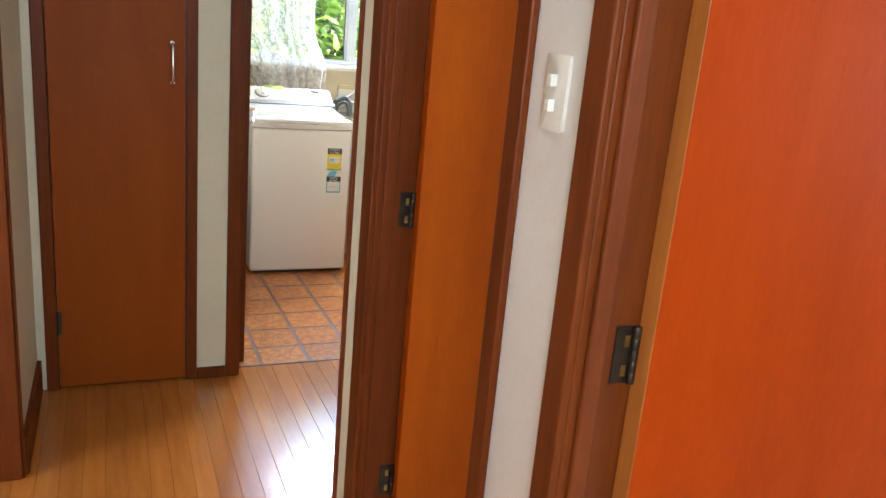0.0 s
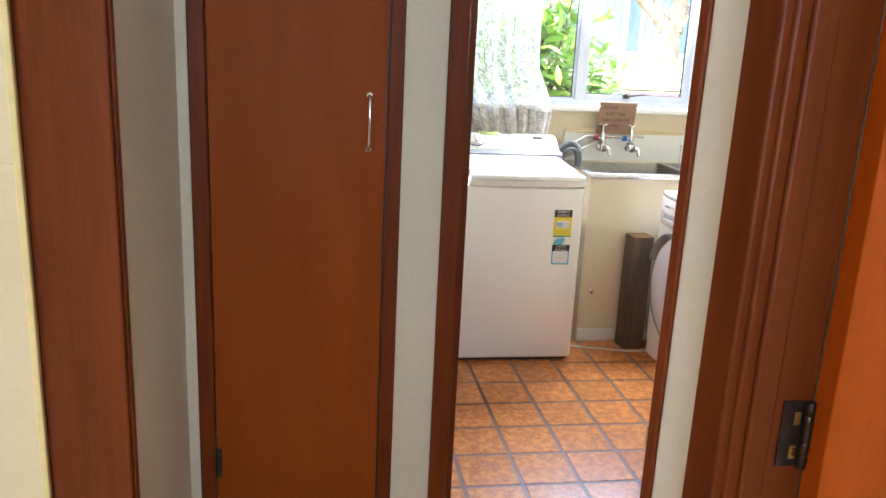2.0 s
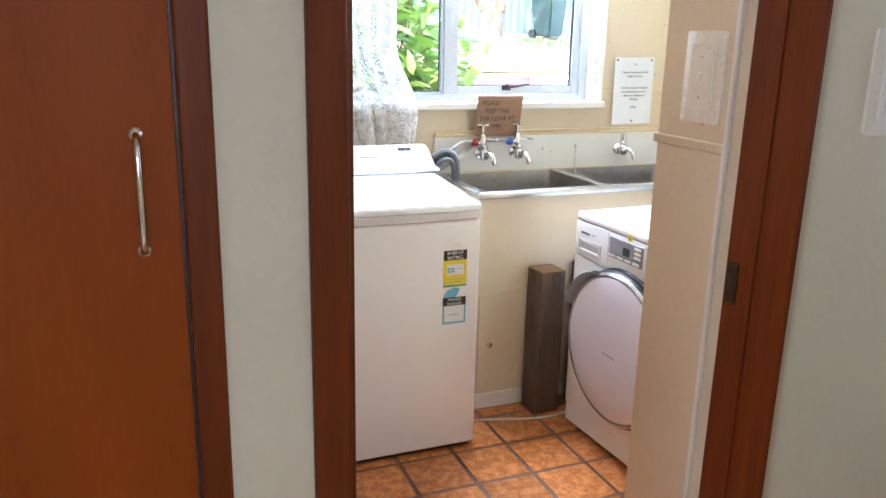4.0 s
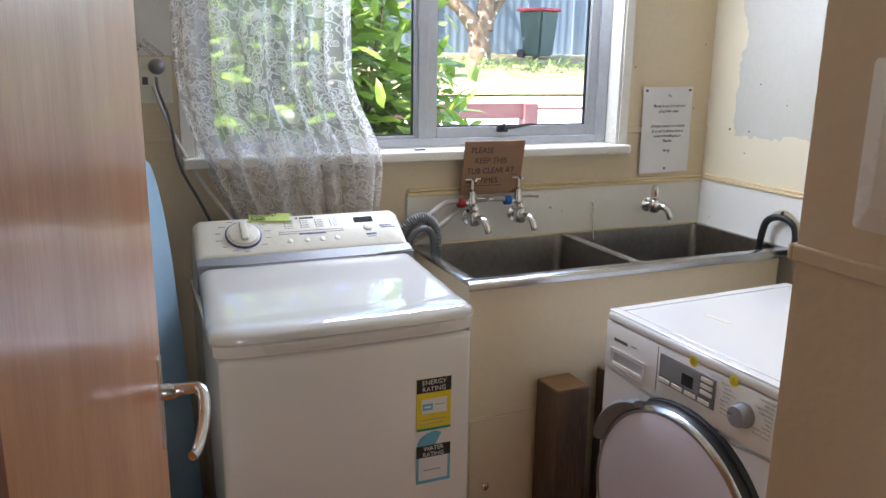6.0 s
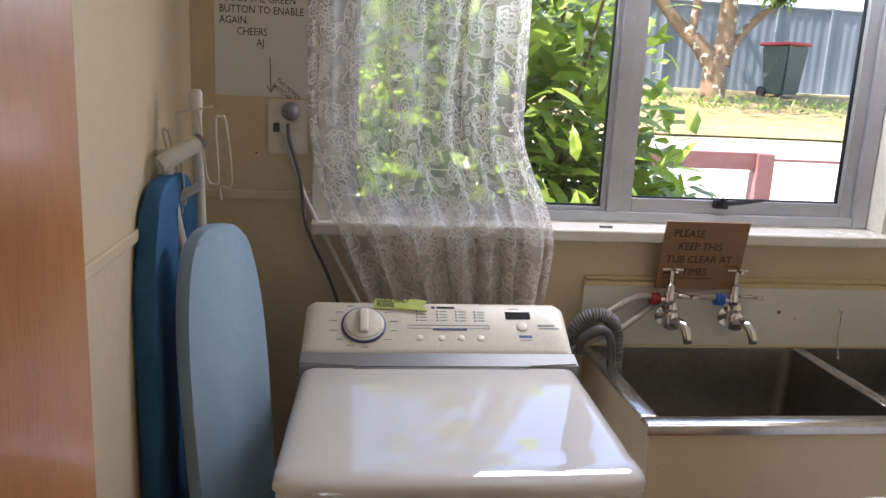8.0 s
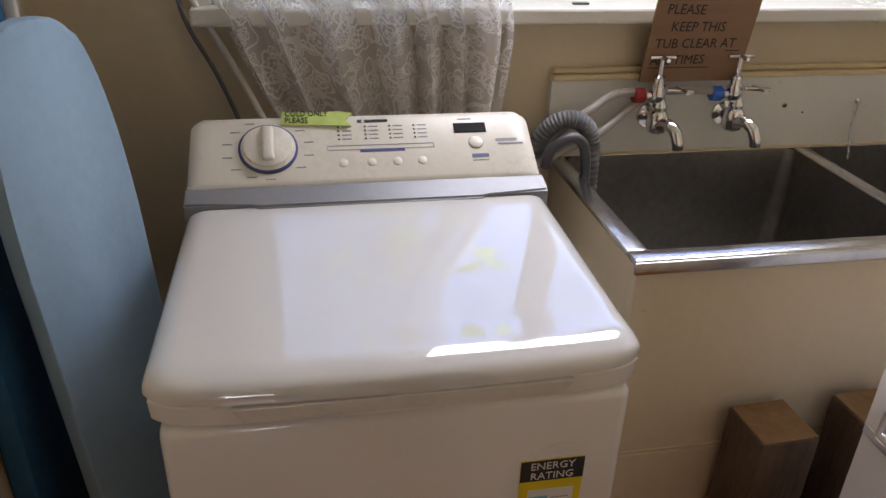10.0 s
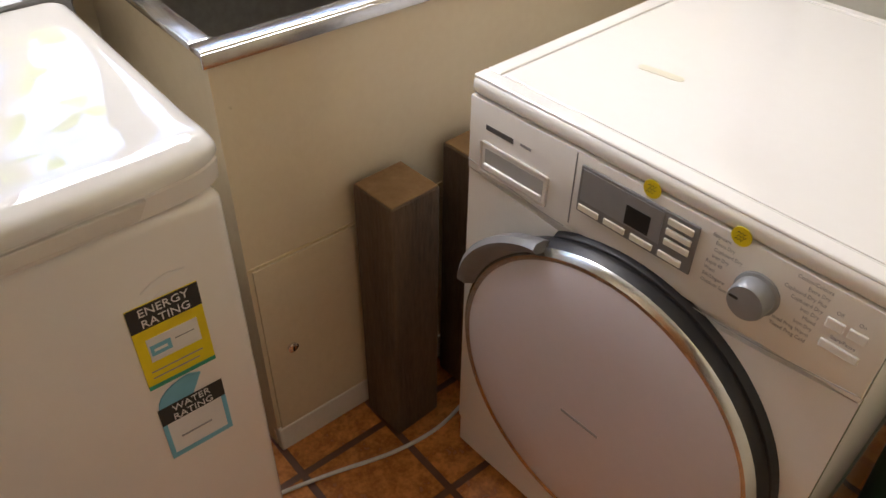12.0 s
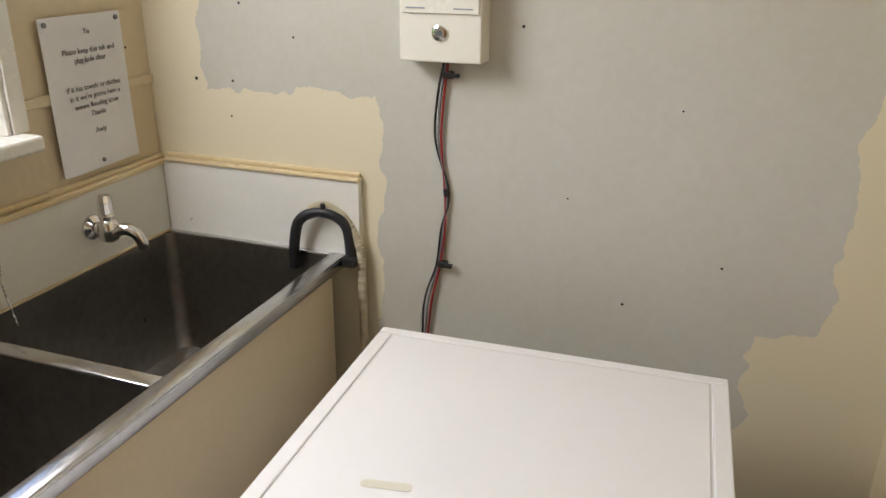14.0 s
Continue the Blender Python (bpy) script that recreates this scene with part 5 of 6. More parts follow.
# ---- dryer ----
def dryer():
    d = thing("tumble_dryer", pose(1.689, 4.309, 0.0, 0, 0, -87.5), "white front-loading dryer with a round door and stickers on its front", "tumble dryer")
    W, D, Z = 0.607, 0.625, 0.845
    part("body", box(0, 0.012, 0.02, W, D, Z - 0.035, 0.006), ENAMEL, d, smooth=True)
    part("top", box(-0.002, -0.004, Z - 0.030, W + 0.002, D + 0.004, Z - 0.003, 0.010, 3), ENAMEL, d, smooth=True)
    part("top_panel", box(0.030, 0.030, Z - 0.004, W - 0.030, D - 0.025, Z - 0.0012, 0.001), ENAMEL, d)
    rb = bmesh.new()
    for b in ((0, 0, W, 0.026), (0, D - 0.02, W, D), (0, 0.026, 0.026, D - 0.02), (W - 0.026, 0.026, W, D - 0.02)):
        box(b[0], b[1], Z - 0.006, b[2], b[3], Z, 0.0028, bm=rb)
    part("top_rim", rb, ENAMEL, d)
    part("fascia", box(0.0, -0.004, 0.692, W, 0.014, Z - 0.0306, 0.002), ENAMEL, d, smooth=True)
    b = bmesh.new()
    sweep = [(0, 0.10), (0, 0.690)] + [(W * k / 12, 0.690 - 0.020 * math.sin(math.pi * k / 12)) for k in range(1, 13)] + [(W, 0.10)]
    prism(sweep, -0.001, 0.0125, 0.0, b)
    part("front_panel", b, ENAMEL, d)
    part("kick_panel", box(0.0, 0.002, 0.022, W, 0.012, 0.098, 0.003), ENAMEL, d)
    part("drain_flap", box(0.42, -0.002, 0.035, 0.55, 0.002, 0.088, 0.003), ENAMEL, d)
    for x in (0.05, W - 0.05):
        for y in (0.06, D - 0.06):
            part("foot", lathe([(0.02, 0), (0.02, 0.012), (0.01, 0.014), (0.01, 0.022)], 12, pose(x, y, 0)), BLACK, d)
    cx, cz = 0.303, 0.424
    part("door_ring", lathe([(0.267, 0.031), (0.265, 0.035), (0.258, 0.041), (0.250, 0.039)], 72, pose(cx, 0.0, cz, 90)), RIMST, d, "bright silver ring of the round door", True)
    part("gasket", lathe([(0.266, 0.0), (0.273, 0.008), (0.274, 0.020), (0.267, 0.031)], 72, pose(cx, 0.0, cz, 90)), BLACK, d, "black rubber seal of the round door", True)
    part("door", lathe([(0.252, 0.030), (0.250, 0.039), (0.235, 0.044), (0.16, 0.048), (0.07, 0.049), (0.0, 0.0495)], 72, pose(cx, 0.0, cz, 90)), LILAC, d, "pale lilac domed door", True)
    gb = bmesh.new()
    n = 40
    rings_ = []
    for i in range(n + 1):
        a = radians(116 - 120 * i / n)
        w_ = 0.005 * math.sin(math.pi * min(1, (i + 1.5) / (n + 1))) ** 0.5 + 0.001
        rings_.append([gb.verts.new((cx + rr_ * math.cos(a), dy, cz + rr_ * math.sin(a))) for rr_, dy in ((0.270, -0.002), (0.270, -0.014), (0.274 + w_ * 0.5, -0.012), (0.276 + w_, -0.003), (0.276 + w_, -0.001))])
    for p, q in zip(rings_, rings_[1:]):
        for k in range(5):
            gb.faces.new((p[k], p[(k + 1) % 5], q[(k + 1) % 5], q[k]))
    gb.faces.new(rings_[0])
    gb.faces.new(rings_[-1])
    part("door_recess", gb, BLACK, d, "black crescent recess round the door", True)
    hb = bmesh.new()
    n = 18
    pr = []
    for i in range(n + 1):
        a = radians(160 - 44 * i / n)
        s_ = i / n
        wdt = 0.030 * math.sin(math.pi * (0.10 + 0.86 * s_)) ** 0.45 * (1 - 0.35 * s_)
        ring = []
        for rr_, dy in ((0.262, -0.040), (0.262 + wdt * 0.45, -0.052), (0.266 + wdt, -0.056), (0.270 + wdt * 1.15, -0.047), (0.270 + wdt, -0.030), (0.266, -0.012)):
            ring.append(hb.verts.new((cx + rr_ * math.cos(a), dy, cz + rr_ * math.sin(a))))
        pr.append(ring)
    for p, q in zip(pr, pr[1:]):
        for k in range(6):
            hb.faces.new((p[k], p[(k + 1) % 6], q[(k + 1) % 6], q[k]))
    hb.faces.new(pr[0])
    hb.faces.new(pr[-1])
    part("door_handle", hb, MGREY, d, "dark grey curved door handle", True)
    # thin grey lines stand for the shade in the fascia grooves
    part("groove", tube([(0.0, -0.0042, 0.708), (0.07, -0.0042, 0.700), (0.14, -0.0042, 0.692), (0.19, -0.0042, 0.690)], 0.0008, 6, samples=4), SHADE, d)
    part("groove", tube([(0.40, -0.0042, 0.687), (0.43, -0.0042, 0.686), (0.50, -0.0042, 0.690), (0.606, -0.0042, 0.702)], 0.0008, 6, samples=4), SHADE, d)
    part("brand_bar", box(cx - 0.036, -0.0503, cz - 0.022, cx + 0.034, -0.0490, cz - 0.017), GREYINK, d)
    part("brand_bar", box(0.034, -0.0048, 0.772, 0.086, -0.004, 0.780), DGREY, d)
    part("model_bar", box(0.100, -0.0048, 0.776, 0.120, -0.004, 0.780), GREYINK, d)
    dr = part("drawer", box(0.026, -0.0055, 0.702, 0.156, -0.0035, 0.752, 0.004), ENAMEL, d)
    # grey plate stands for the shade inside the drawer recess
    part("drawer_recess", box(0.036, -0.0062, 0.718, 0.148, -0.0053, 0.742, 0.0), SHADE, dr)
    part("drawer_grip", box(0.036, -0.010, 0.708, 0.148, -0.0055, 0.719, 0.002), ENAMEL, dr)
    part("panel_line", box(0.196, -0.0046, 0.700, 0.198, -0.0038, 0.812), MGREY, d)
    disp = part("display_panel", box(0.208, -0.008, 0.730, 0.384, -0.0038, 0.801, 0.002), MGREY, d, "grey display panel")
    part("screen_field", box(0.213, -0.0088, 0.750, 0.336, -0.0078, 0.797), SILVER, disp)
    part("screen", box(0.284, -0.0094, 0.753, 0.320, -0.0086, 0.781), BLACK, disp)
    for i in range(4):
        part("button", box(0.213 + 0.042 * i, -0.011, 0.735, 0.246 + 0.042 * i, -0.0078, 0.744, 0.001), OFFW, disp)
    for i in range(3):
        part("button", box(0.343, -0.011, 0.786 - 0.015 * i, 0.378, -0.0078, 0.795 - 0.015 * i, 0.001), OFFW, disp)
    kn = part("dial", lathe([(0.0275, 0), (0.0275, 0.004), (0.024, 0.006), (0.0232, 0.024), (0.0215, 0.027), (0.0, 0.028)], 36, pose(0.466, -0.004, 0.757, 90)), SILVER, d, "silver programme dial", True)
    part("pointer", box(0.447, -0.0327, 0.758, 0.458, -0.0318, 0.761), INK, kn)
    for k, t in enumerate(("Easy-care", "Extra Dry", "Cupboard Dry", "Iron Dry", "Rapid 40", "Wool", "Silk/Lingerie", "Outdoor Sports")):
        writing("programme_name", t, 0.0072, pose(0.398 if k in (0, 4, 5, 6, 7) else 0.404, -0.0042, 0.7990 - 0.0095 * k), GREYINK, d, thick=0.0002, squeeze=0.85)
    for k, t in enumerate(("Cotton/Colours", "Extra Dry", "Cupboard Dry Plus", "Cupboard Dry", "Iron Dry", "Mixed", "Iron Dry", "Timed Prog Warm", "Timed Prog Cold")):
        writing("programme_name", t, 0.0072, pose(0.540 - 0.0010 * k, -0.0042, 0.8040 - 0.0095 * k), GREYINK, d, "RIGHT", 0.0002, squeeze=0.85)
    for x, z, t in ((0.553, 0.785, "Off"), (0.577, 0.785, "On"), (0.5665, 0.753, "Start/Pause")):
        writing("button_name", t, 0.0072, pose(x, -0.0042, z), GREYINK, d, "CENTER", 0.0002, squeeze=0.85)
    for x in (0.553, 0.577):
        part("button", box(x - 0.010, -0.0075, 0.766, x + 0.010, -0.0038, 0.779, 0.0015), ENAMEL, d)
    part("start_button", box(0.545, -0.0075, 0.738, 0.588, -0.0038, 0.749, 0.0015), ENAMEL, d)
    for x, z in ((0.311, 0.8165), (0.430, 0.8165)):
        s = part("round_sticker", lathe([(0.0125, 0), (0.0122, 0.0012)], 24, pose(x, -0.0035 - (0.001 if z < 0.81 else 0.001), z, 90)), YSTICK, d, "round yellow sticker")
        for k_, (a_, b_) in enumerate(((-0.006, 0.005), (-0.005, 0.006), (-0.007, 0.003))):
            part("scribble", tube([(x + a_ + (b_ - a_) * q_ / 5, -0.0059, z + 0.0045 - 0.0045 * k_ + (0.0013 if q_ % 2 else -0.0013)) for q_ in range(6)], 0.00035, 5), INK, s)
    part("stain", prism(rounded(0.070, 0.016, 0.008, cx=0, cz=0), -0.0003, 0, 0, None, pose(0.17, 0.20, Z - 0.0008, -90, 0, 8)), STAIN, d)
    return d


LILAC = shader("pale_lilac_plastic", (0.66, 0.61, 0.66), 0.2, color2=(0.62, 0.57, 0.62), scale=2, mix=0.2, bump=0, rough_var=0.04, coat=0.5)
# grey that paints the shade of the dryer's grooves and drawer recess
SHADE = shader("recess_shade_grey", (0.42, 0.42, 0.42), 0.5, bump=0)
STAIN = shader("yellowish_stain", (0.72, 0.68, 0.55), 0.4, bump=0)
dryer()


# ---- posts, cable, bin ----
def post(m, w, d, h, label):
    p = thing("timber_post", m, label, "timber post", "square timber posts by the tub")
    part("shaft", box(0, 0, 0, w, d, h - 0.002, 0.004), TIMBER, p)
    part("end_grain", box(0.003, 0.003, h - 0.004, w - 0.003, d - 0.003, h, 0.001), ENDG, p, "pale sawn end")
    return p


post(pose(1.608, 4.404, 0, 0, 0, 3), 0.108, 0.104, 0.589, "short dark square timber post standing in front of the tub")
post(pose(1.800, 4.405, 0, 0, 0, 3), 0.10, 0.095, 0.60, "second dark timber post tucked behind the dryer")
fc = thing("floor_cable", pose(0, 0, 0), "thin white cable lying on the tiled floor before the tub", "cable")
part("cord", tube([(1.22, 4.46, 0.005), (1.33, 4.44, 0.005), (1.45, 4.41, 0.005), (1.57, 4.375, 0.005), (1.68, 4.365, 0.005), (1.78, 4.385, 0.006)], 0.0042, 8, samples=6), WIRE, fc, smooth=True)
bn = thing("green_bin", pose(2.13, 3.60, 0.0), "dark green plastic bin on the floor beside the dryer", "bin")
part("body", lathe([(0.095, 0.0), (0.10, 0.005), (0.118, 0.40), (0.124, 0.405), (0.124, 0.42), (0.112, 0.42), (0.094, 0.02), (0.0, 0.015)], 32), GREENB, bn, smooth=True)


# ---- ironing boards ----
def board_outline(width, length, nose):
    out = [(-width / 2, 0.02), (-width / 2 + 0.02, 0.0), (width / 2 - 0.02, 0.0), (width / 2, 0.02)]
    n = 14
    right = []
    for k in range(n + 1):
        s = k / n
        right.append((width / 2 * math.cos(s * math.pi / 2) ** 0.55 if k < n else 0.0, length - nose + nose * math.sin(s * math.pi / 2)))
    return out + right + [(-x, z) for x, z in right[-2::-1]]


def ironing_board(m, width, length, cover, label):
    t = thing("ironing_board", m, label, "ironing board", "ironing boards")
    part("cover", prism(board_outline(width, length, 0.30), -0.016, 0.016, 0.007), cover, t, smooth=True)
    part("mesh_top", prism(board_outline(width * 0.94, length * 0.985, 0.30), 0.0165, 0.021, 0.0), WIRE, t)
    for dx in (-width * 0.2, width * 0.2):
        part("leg", tube([(dx, 0.035, 0.10), (dx, 0.045, 0.60), (dx * 0.9, 0.04, length - 0.12)], 0.010, 10), WIRE, t, smooth=True)
    part("foot_bar", tube([(-width * 0.3, 0.042, length - 0.30), (width * 0.3, 0.042, length - 0.30)], 0.010, 10), WIRE, t, smooth=True)
    return t


ironing_board(pose(0.655, 4.552, 0.0, -3, -2, 54), 0.19, 1.247, LBLUE, "pale blue ironing board standing on end beside the washing machine")
ironing_board(pose(0.486, 4.63, 0.0, 0, 0, 88), 0.35, 1.32, DBLUE, "deep blue ironing board leaning behind the pale blue one")
rk = thing("iron_rest", pose(0.530, 4.672, 0.206) @ Matrix.Diagonal((0.891, 0.891, 0.891, 1)), "white leg frame and wire iron rest above the ironing boards", "iron rest")
part("post", tube([(0.010, 0, 0.95), (-0.002, 0, 1.385)], 0.0105, 12), WIRE, rk, smooth=True)
part("post_cap", lathe([(0.013, 0), (0.013, 0.040), (0.009, 0.045)], 14, pose(-0.002, 0, 1.375)), WIRE, rk, smooth=True)
part("foot_tube", tube([(-0.055, -0.10, 1.275), (0.012, -0.05, 1.318)], 0.017, 16), WIRE, rk, "thick white foot tube with a grey end", True)
part("foot_cap", tube([(0.010, -0.0515, 1.3165), (0.016, -0.047, 1.3205)], 0.0178, 16), MGREY, rk, smooth=True)
part("leg_tube", tube([(-0.062, -0.04, 1.30), (-0.035, -0.045, 1.14), (0.02, -0.04, 0.85)], 0.0125, 12), WIRE, rk, smooth=True)
part("cross_bar", tube([(-0.045, -0.03, 1.195), (0.006, -0.012, 1.225)], 0.009, 12), WIRE, rk, smooth=True)
for loop in (((-0.039, -0.02, 1.372), (-0.024, -0.02, 1.203), (-0.029, -0.02, 1.200), (-0.052, -0.02, 1.325), (-0.058, -0.02, 1.336), (-0.064, -0.02, 1.328), (-0.035, -0.02, 1.207), (-0.031, -0.02, 1.166), (-0.056, -0.02, 1.160), (-0.056, -0.02, 1.140)),
             ((-0.039, -0.02, 1.372), (-0.005, -0.02, 1.379), (0.035, -0.02, 1.388)),
             ((0.007, -0.02, 1.378), (0.018, -0.02, 1.262), (0.026, -0.02, 1.234), (0.036, -0.02, 1.230), (0.044, -0.02, 1.243), (0.040, -0.02, 1.358), (0.049, -0.02, 1.367), (0.060, -0.02, 1.358), (0.071, -0.02, 1.232), (0.048, -0.02, 1.225), (0.050, -0.02, 1.197))):
    part("wire_loop", tube(loop, 0.0023, 8, samples=4), WIRE, rk, smooth=True)


# ---- outdoors ----
def ground_z(x, y):
    s = max(0.0, y - 5.2)
    z = -0.45 + 2.4 * (1 - math.exp(-((s / 9.0) ** 1.5)))
    if y > 18:
        z += 0.0
    return z


def terrain():
    bm = bmesh.new()
    xs = [-2000, -400, -80, -30] + [-20 + 2 * k for k in range(26)] + [40, 80, 400, 2000]
    ys = [-2000, -200, -30, -5, 3, 5.2] + [6 + 0.7 * k for k in range(24)] + [24, 30, 60, 400, 2000]
    g = [[bm.verts.new((x, y, ground_z(x, y) + (0.03 * noise.noise((x, y, 0)) if 6 < y < 30 else 0) - (0.02 if y < 5.3 else 0))) for x in xs] for y in ys]
    for j in range(len(ys) - 1):
        for i in range(len(xs) - 1):
            bm.faces.new((g[j][i], g[j][i + 1], g[j + 1][i + 1], g[j + 1][i]))
    return setting("ground", bm, GRASS, smooth=True)


terrain()


def strip(name, y0, y1, material, lift=0.02, x0=-14, x1=26):
    bm = bmesh.new()
    n = 40
    rows = []
    for j in range(9):
        y = y0 + (y1 - y0) * j / 8
        rows.append([bm.verts.new((x0 + (x1 - x0) * i / n, y + 0.25 * noise.noise((i * 0.7, j, 3)) * (j in (0, 8)), ground_z(0, y) + lift + 0.02)) for i in range(n + 1)])
    for p, q in zip(rows, rows[1:]):
        for i in range(n):
            bm.faces.new((p[i], p[i + 1], q[i + 1], q[i]))
    return setting(name, bm, material, smooth=True)


strip("driveway", 7.0, 12.9, PATH_M, 0.02)
strip("garden_bed", 13.3, 18.6, MULCH, 0.012)

fence = thing("steel_fence", pose(0, 19.2, 0), "tall blue-grey corrugated steel fence along the back garden", "fence")
for k in range(22):
    x0 = -6 + k * 1.2
    b = bmesh.new()
    n = 24
    zb, zt = ground_z(0, 19.2) - 0.2, ground_z(0, 19.2) + (0.9 if k < 9 else 1.75)
    prof = []
    for i in range(n + 1):
        u = i / n
        prof.append((x0 + 1.16 * u, 0.020 * (0.5 - 0.5 * math.cos(i * math.pi / 2))))
    lo = [b.verts.new((x, y, zb)) for x, y in prof]
    hi = [b.verts.new((x, y, zt)) for x, y in prof]
    for i in range(n):
        b.faces.new((lo[i], lo[i + 1], hi[i + 1], hi[i]))
    part("fence_panel", b, FENCE, fence, smooth=True)
    part("fence_post", box(x0 - 0.04, -0.05, zb, x0, 0.03, zt + 0.03, 0.005), FENCE, fence)
    part("fence_rail", box(x0, -0.03, zt - 0.04, x0 + 1.16, 0.045, zt, 0.004), FENCE, fence)

rl = thing("timber_rail", pose(0, 8.1, 0), "weathered maroon timber rail on square posts beyond the window", "timber rail")
RZ = 1.14
for k in range(3):
    x0 = -3.60 + k * 2.4
    part("rail", box(x0, -0.025, RZ - 0.115, x0 + 2.395, 0.025, RZ, 0.006), MAROON, rl)
    part("post", box(x0 + 2.27, -0.055, -0.6, x0 + 2.39, -0.028, RZ - 0.005, 0.006), MAROON, rl)
    part("post_back", box(x0 + 2.275, -0.028, -0.6, x0 + 2.385, 0.060, RZ - 0.117, 0.004), MAROON, rl)
part("thin_rail", box(3.602, -0.012, RZ - 0.055, 9.0, 0.012, RZ - 0.035, 0.003), MAROON, rl)
part("end_post", box(8.9, -0.05, -0.6, 9.0, -0.014, RZ, 0.004), MAROON, rl)

wheelie = thing("wheelie_bin", pose(8.95, 17.6, ground_z(0, 17.6) + 0.02, 0, 0, 20), "dark green wheelie bin with a red lid under the tree", "wheelie bin")
b = bmesh.new()
lo = [b.verts.new(c) for c in ((-0.22, -0.24, 0.06), (0.22, -0.24, 0.06), (0.22, 0.22, 0.06), (-0.22, 0.22, 0.06))]
hi = [b.verts.new(c) for c in ((-0.28, -0.32, 0.95), (0.28, -0.32, 0.95), (0.28, 0.32, 0.95), (-0.28, 0.32, 0.95))]
b.faces.new(lo)
b.faces.new(hi)
for i in range(4):
    b.faces.new((lo[i], lo[(i + 1) % 4], hi[(i + 1) % 4], hi[i]))
bmesh.ops.bevel(b, geom=b.edges[:], offset=0.03, segments=2, affect="EDGES")
part("body", b, BINM, wheelie)
part("lid", box(-0.30, -0.36, 0.955, 0.30, 0.36, 1.02, 0.025), REDP, wheelie, "red lid")
for x in (-0.24, 0.24):
    part("wheel", lathe([(0.0, -0.03), (0.10, -0.03), (0.10, 0.03), (0.0, 0.03)], 20, pose(x, 0.24, 0.10, 0, 90)), BLACK, wheelie)


def leaf_cloud(count, centre, radii, size, seed, aspect=0.42, hang=0.0, clumps=0):
    """Many small curved leaves, each six faces, in clumps inside an uneven body."""
    rng = np.random.default_rng(seed)
    verts, faces = [], []
    cc = []
    for _ in range(max(1, clumps)):
        d = rng.normal(size=3)
        d /= np.linalg.norm(d)
        cc.append(np.array(centre) + d * np.array(radii) * rng.uniform(0.35, 1.0))
    for _ in range(count):
        if clumps:
            p = cc[rng.integers(len(cc))] + rng.normal(size=3) * np.array(radii) * 0.16
        else:
            d = rng.normal(size=3)
            p = np.array(centre) + d / np.linalg.norm(d) * np.array(radii) * rng.uniform(0.5, 1.05)
        a, tilt = rng.uniform(0, 2 * math.pi), rng.uniform(-0.9, 0.5) - hang
        f = np.array([math.cos(a) * math.cos(tilt), math.sin(a) * math.cos(tilt), math.sin(tilt)])
        s = np.cross(f, [0, 0, 1])
        s /= np.linalg.norm(s) + 1e-6
        s = s * math.cos(tilt) + np.array([0, 0, 1]) * rng.uniform(-0.5, 0.5)
        L = size * rng.uniform(0.6, 1.3)
        w = L * aspect * 0.5
        up = np.cross(s, f)
        i = len(verts)
        a1, b1 = p + f * L * 0.34 + up * L * 0.04, p + f * L * 0.74 + up * L * 0.03
        verts += [p, a1 + s * w * 0.72 + up * L * 0.03, a1 - s * w * 0.72 + up * L * 0.03, b1 + s * w * 0.95, b1 - s * w * 0.95, p + f * L - up * L * 0.06, a1, b1]
        faces += [(i, i + 1, i + 6), (i, i + 6, i + 2), (i + 1, i + 3, i + 7, i + 6), (i + 6, i + 7, i + 4, i + 2), (i + 3, i + 5, i + 7), (i + 7, i + 5, i + 4)]
    me = bpy.data.meshes.new("leaves")
    me.from_pydata([tuple(v) for v in verts], [], faces)
    return me


def foliage(name, me, material, parent, label=""):
    me.materials.append(material)
    me.shade_smooth()
    ob = new(name, me)
    ob.parent = parent
    return tagged(ob, label, kind="stuff")


def shrub(m, radii, height, count, size, seed, material, label):
    s = thing("shrub", m, label, "shrub")
    rng = random.Random(seed)
    bm = bmesh.new()
    for k in range(9):
        a, r = rng.uniform(0, 6.28), rng.uniform(0.2, 0.8)
        tube([(0.05 * math.cos(a), 0.05 * math.sin(a), 0), (radii[0] * r * 0.5 * math.cos(a), radii[1] * r * 0.5 * math.sin(a), height * 0.5), (radii[0] * r * math.cos(a), radii[1] * r * math.sin(a), height * rng.uniform(0.8, 1.1))], [0.018, 0.005], 7, bm, samples=4)
    part("stems", bm, BARK, s, smooth=True)
    foliage("leaves", leaf_cloud(count, (0, 0, height * 0.55), (radii[0], radii[1], height * 0.55), size, seed, 0.50, 0.0, 120), material, s)
    leaf = leaf_cloud(1, (0, 0, 0), (0.001, 0.001, 0.001), size * 0.75, seed + 1, 0.42)
    leaf.name = "leaf"
    leaf.materials.append(material)
    for k in range(120):
        a, e = rng.uniform(-2.9, -0.2), rng.uniform(-0.8, 1.2)
        ob = new("leaf", leaf)
        ob.parent = s
        ob.matrix_basis = pose(radii[0] * math.cos(a) * math.cos(e) * 1.02, radii[1] * math.sin(a) * math.cos(e) * 1.02, height * 0.55 + height * 0.55 * math.sin(e), rng.uniform(-40, 40), rng.uniform(-40, 40), rng.uniform(0, 360))
    return s


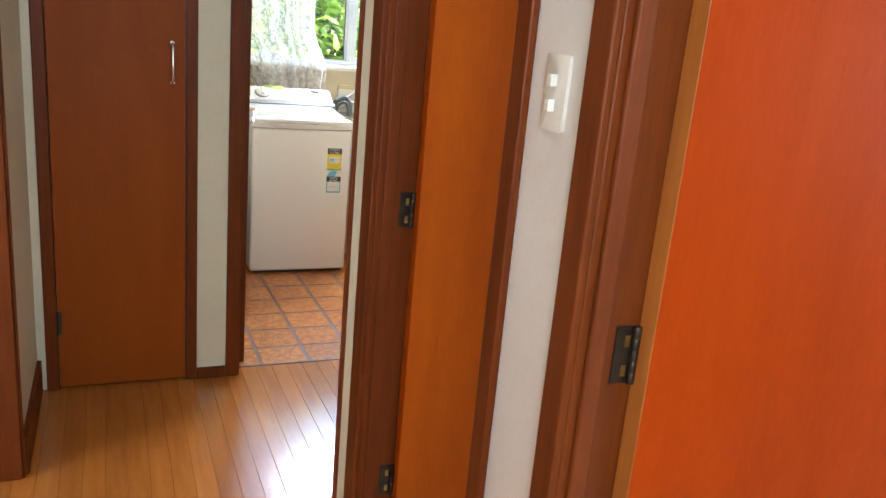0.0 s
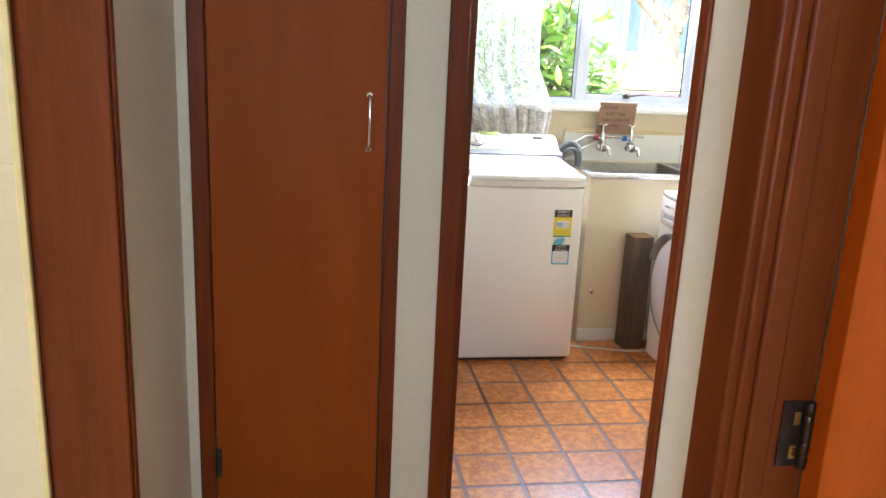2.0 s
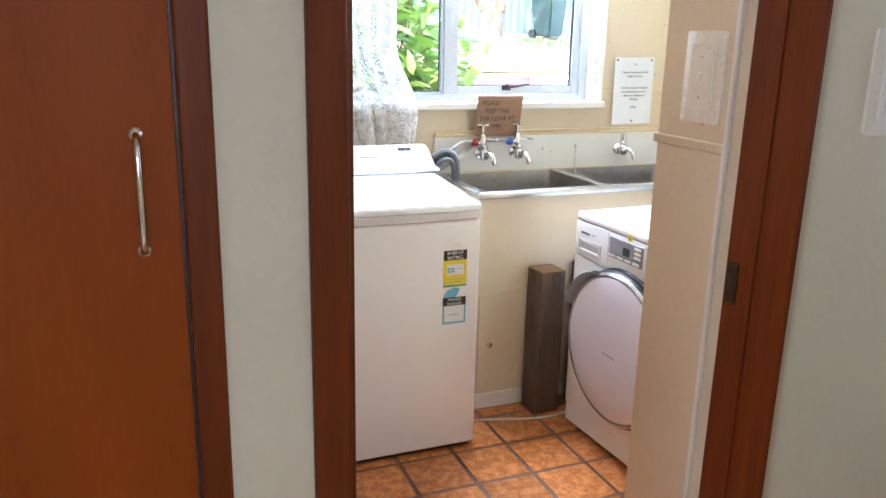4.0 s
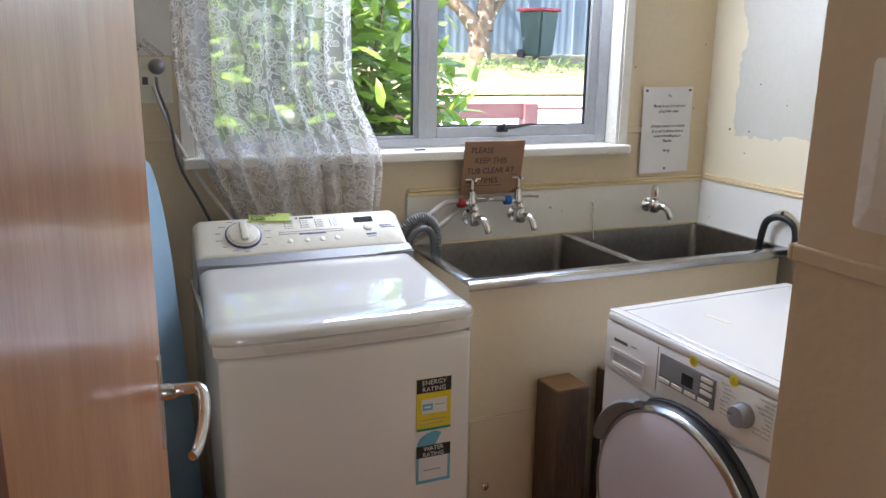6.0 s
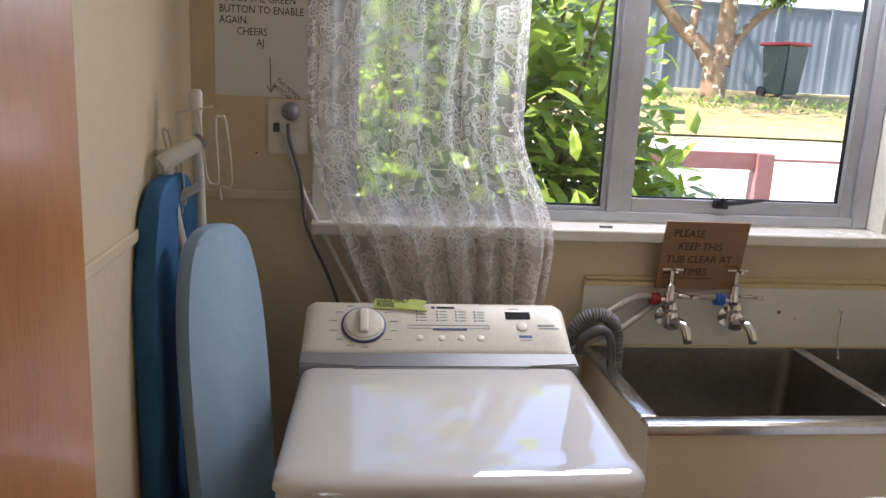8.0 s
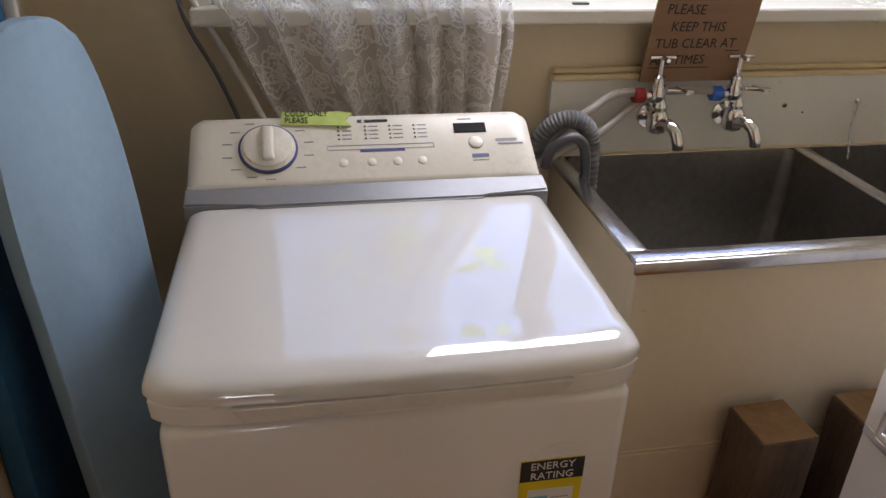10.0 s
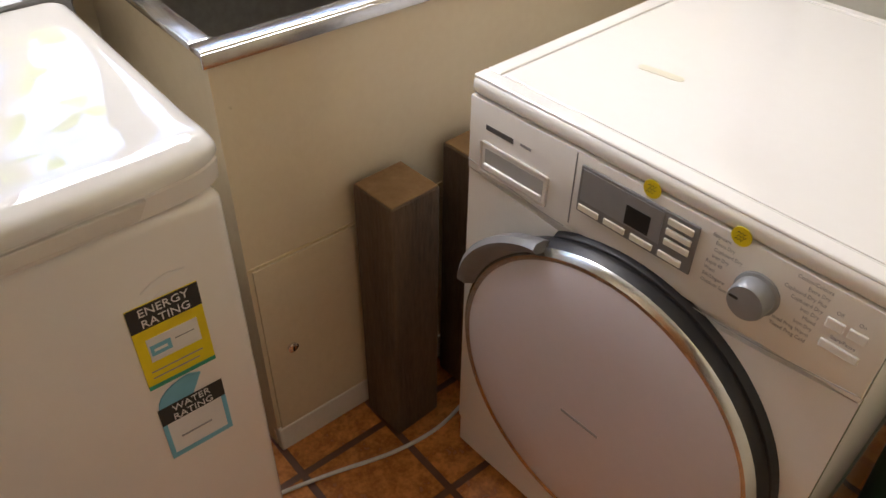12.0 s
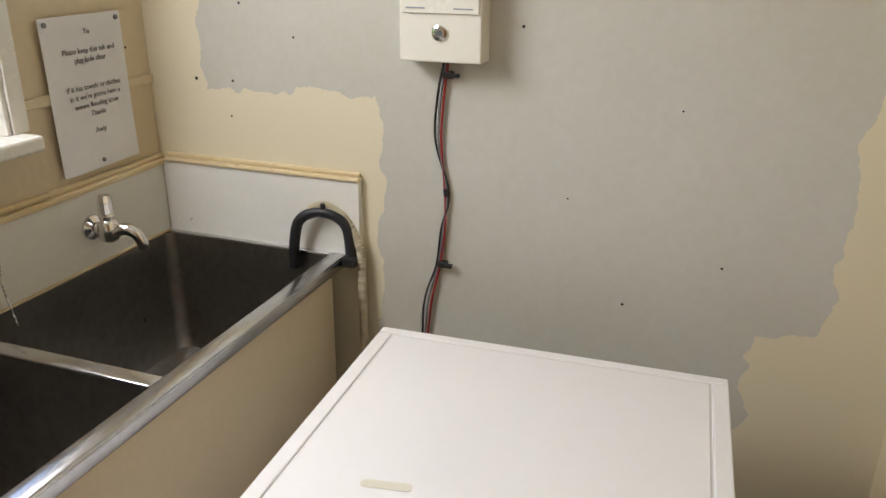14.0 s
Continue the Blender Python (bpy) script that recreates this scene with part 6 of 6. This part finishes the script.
shrub(pose(1.36, 6.55, -0.5), (0.88, 0.70, 0), 2.55, 6000, 0.155, 5, LEAF, "broad-leaved glossy green shrub just outside the laundry window")
shrub(pose(2.12, 6.75, -0.5), (0.34, 0.35, 0), 1.75, 900, 0.15, 9, LEAF, "low glossy green shrub beside the maroon rail")
shrub(pose(-0.6, 7.6, -0.5), (1.3, 1.1, 0), 3.4, 4200, 0.14, 15, LEAF2, "tall yellow-green shrub behind the lace curtain")
shrub(pose(3.2, 17.0, 0.9), (2.2, 0.9, 0), 3.0, 3500, 0.22, 21, LEAF2, "yellow-green shrubs along the fence")


def tree(m):
    t = thing("garden_tree", m, "lichen-spotted garden tree with pale green leaves before the fence", "tree")
    part("trunk", tube([(0, 0, -0.2), (0.0, 0, 0.15), (0.0, 0, 0.45), (0.0, 0.0, 0.80)], [0.23, 0.19, 0.19, 0.27], 14, samples=5), BARK, t, smooth=True)
    lm = bmesh.new()
    for pts, r in ((((-0.06, 0, 0.62), (-0.35, 0, 0.98), (-0.75, 0.1, 1.35), (-1.9, 0.1, 2.6)), [0.17, 0.08]), (((0.06, 0, 0.65), (0.12, 0, 1.2), (0.10, -0.1, 2.3), (0.4, 0, 4.0)), [0.20, 0.08]),
                   (((0.15, 0, 0.75), (0.55, 0.1, 1.3), (1.3, 0, 1.9), (3.0, 0, 2.5)), [0.10, 0.03]), (((-0.5, 0, 1.1), (-0.45, 0, 1.9), (-0.6, 0, 3.6)), [0.09, 0.04])):
        tube(pts, r, 10, lm, samples=5)
    part("limbs", lm, BARK, t, smooth=True)
    foliage("crown", leaf_cloud(9000, (0.3, 0, 3.9), (3.4, 2.2, 1.6), 0.16, 31, 0.5, 0.4, 90), LEAF2, t, "pale green drooping crown")
    foliage("hanging_leaves", leaf_cloud(600, (0.75, -0.5, 2.0), (0.5, 0.3, 0.5), 0.15, 33, 0.5, 0.5, 7), LEAF2, t)
    return t


tree(pose(7.03, 16.4, ground_z(0, 16.4)))
bed = leaf_cloud(900, (7.6, 15.4, ground_z(0, 15.4) + 0.10), (4.2, 1.3, 0.10), 0.14, 41, 0.3, -0.7)
weeds = foliage("ground_plants", bed, LEAF2, None, "low green weeds on the leaf-littered bank")

hs = thing("far_house", pose(4, 34, 1.2), "pale far house behind the fence", "house")
part("wall", box(-9, 0, 0, 3, 6, 2.8), WALLOUT, hs)
part("roof", prism([(-9.6, 2.8), (3.6, 2.8), (-3, 4.6)], -0.5, 6.5), FENCE, hs)


# ---- small pieces: floorboards and tiles ----
BW = 0.0655
fl = new("floor_hall")
tagged(fl, kind="structure")
rng = random.Random(4)
board_mesh = {}


def board_piece(length):
    key = round(length, 1)
    if key not in board_mesh:
        bm = box(0.0003, 0.0003, -0.0135, BW - 0.0003, key - 0.0003, 0.0, 0.0006, 1)
        me = bpy.data.meshes.new("floorboard")
        bm.to_mesh(me)
        bm.free()
        me.materials.append(BOARD)
        board_mesh[key] = me
    return board_mesh[key], key


i = 0
x = LX - 0.16
while x < 2.4:
    y1 = 2.982
    stop = -2.0 if x < RX + 0.05 else 1.870
    y = stop - rng.uniform(0, 0.9)
    cuts = [stop]
    while True:
        y += rng.choice((0.9, 1.3, 1.8, 2.2))
        if y > y1 - 0.3:
            break
        if y > stop + 0.3:
            cuts.append(round(y, 1))
    cuts.append(y1)
    for a, b in zip(cuts, cuts[1:]):
        me, ln = board_piece(b - a)
        ob = new("floorboard", me)
        ob.parent = fl
        ob.matrix_basis = pose(x, b - ln, -0.0003 * rng.random())
    x += BW

ft = new("floor_laundry")
tagged(ft, kind="structure")
TS, TSY, TX, TY = 0.208, 0.2125, 0.569, 2.963


def tile_piece(y0):
    bm = box(-TS / 2 + 0.0075, y0, -0.0135, TS / 2 - 0.0075, TSY / 2 - 0.0075, -0.0008, 0.0008, 1)
    me = bpy.data.meshes.new("tile")
    bm.to_mesh(me)
    bm.free()
    me.materials.append(TILE)
    return me


tile_me, tile_cut = tile_piece(-TSY / 2 + 0.0075), tile_piece(-TSY / 2 + 0.0300)
for i in range(-1, 10):
    for j in range(0, 10):
        cx, cy = TX + (i + 0.5) * TS, TY + (j + 0.5) * TSY
        if SX - 0.06 < cx < EX + 0.06 and cy < NY + 0.05 and not (cx > 1.47 and cy < 3.3):
            ob = new("tile", tile_me if j else tile_cut)
            ob.parent = ft
            ob.matrix_basis = pose(cx, cy, 0.0)
setting("floor_laundry_joints", box(0.47, 2.992, -0.0138, EX, NY, -0.0022), GROUT)
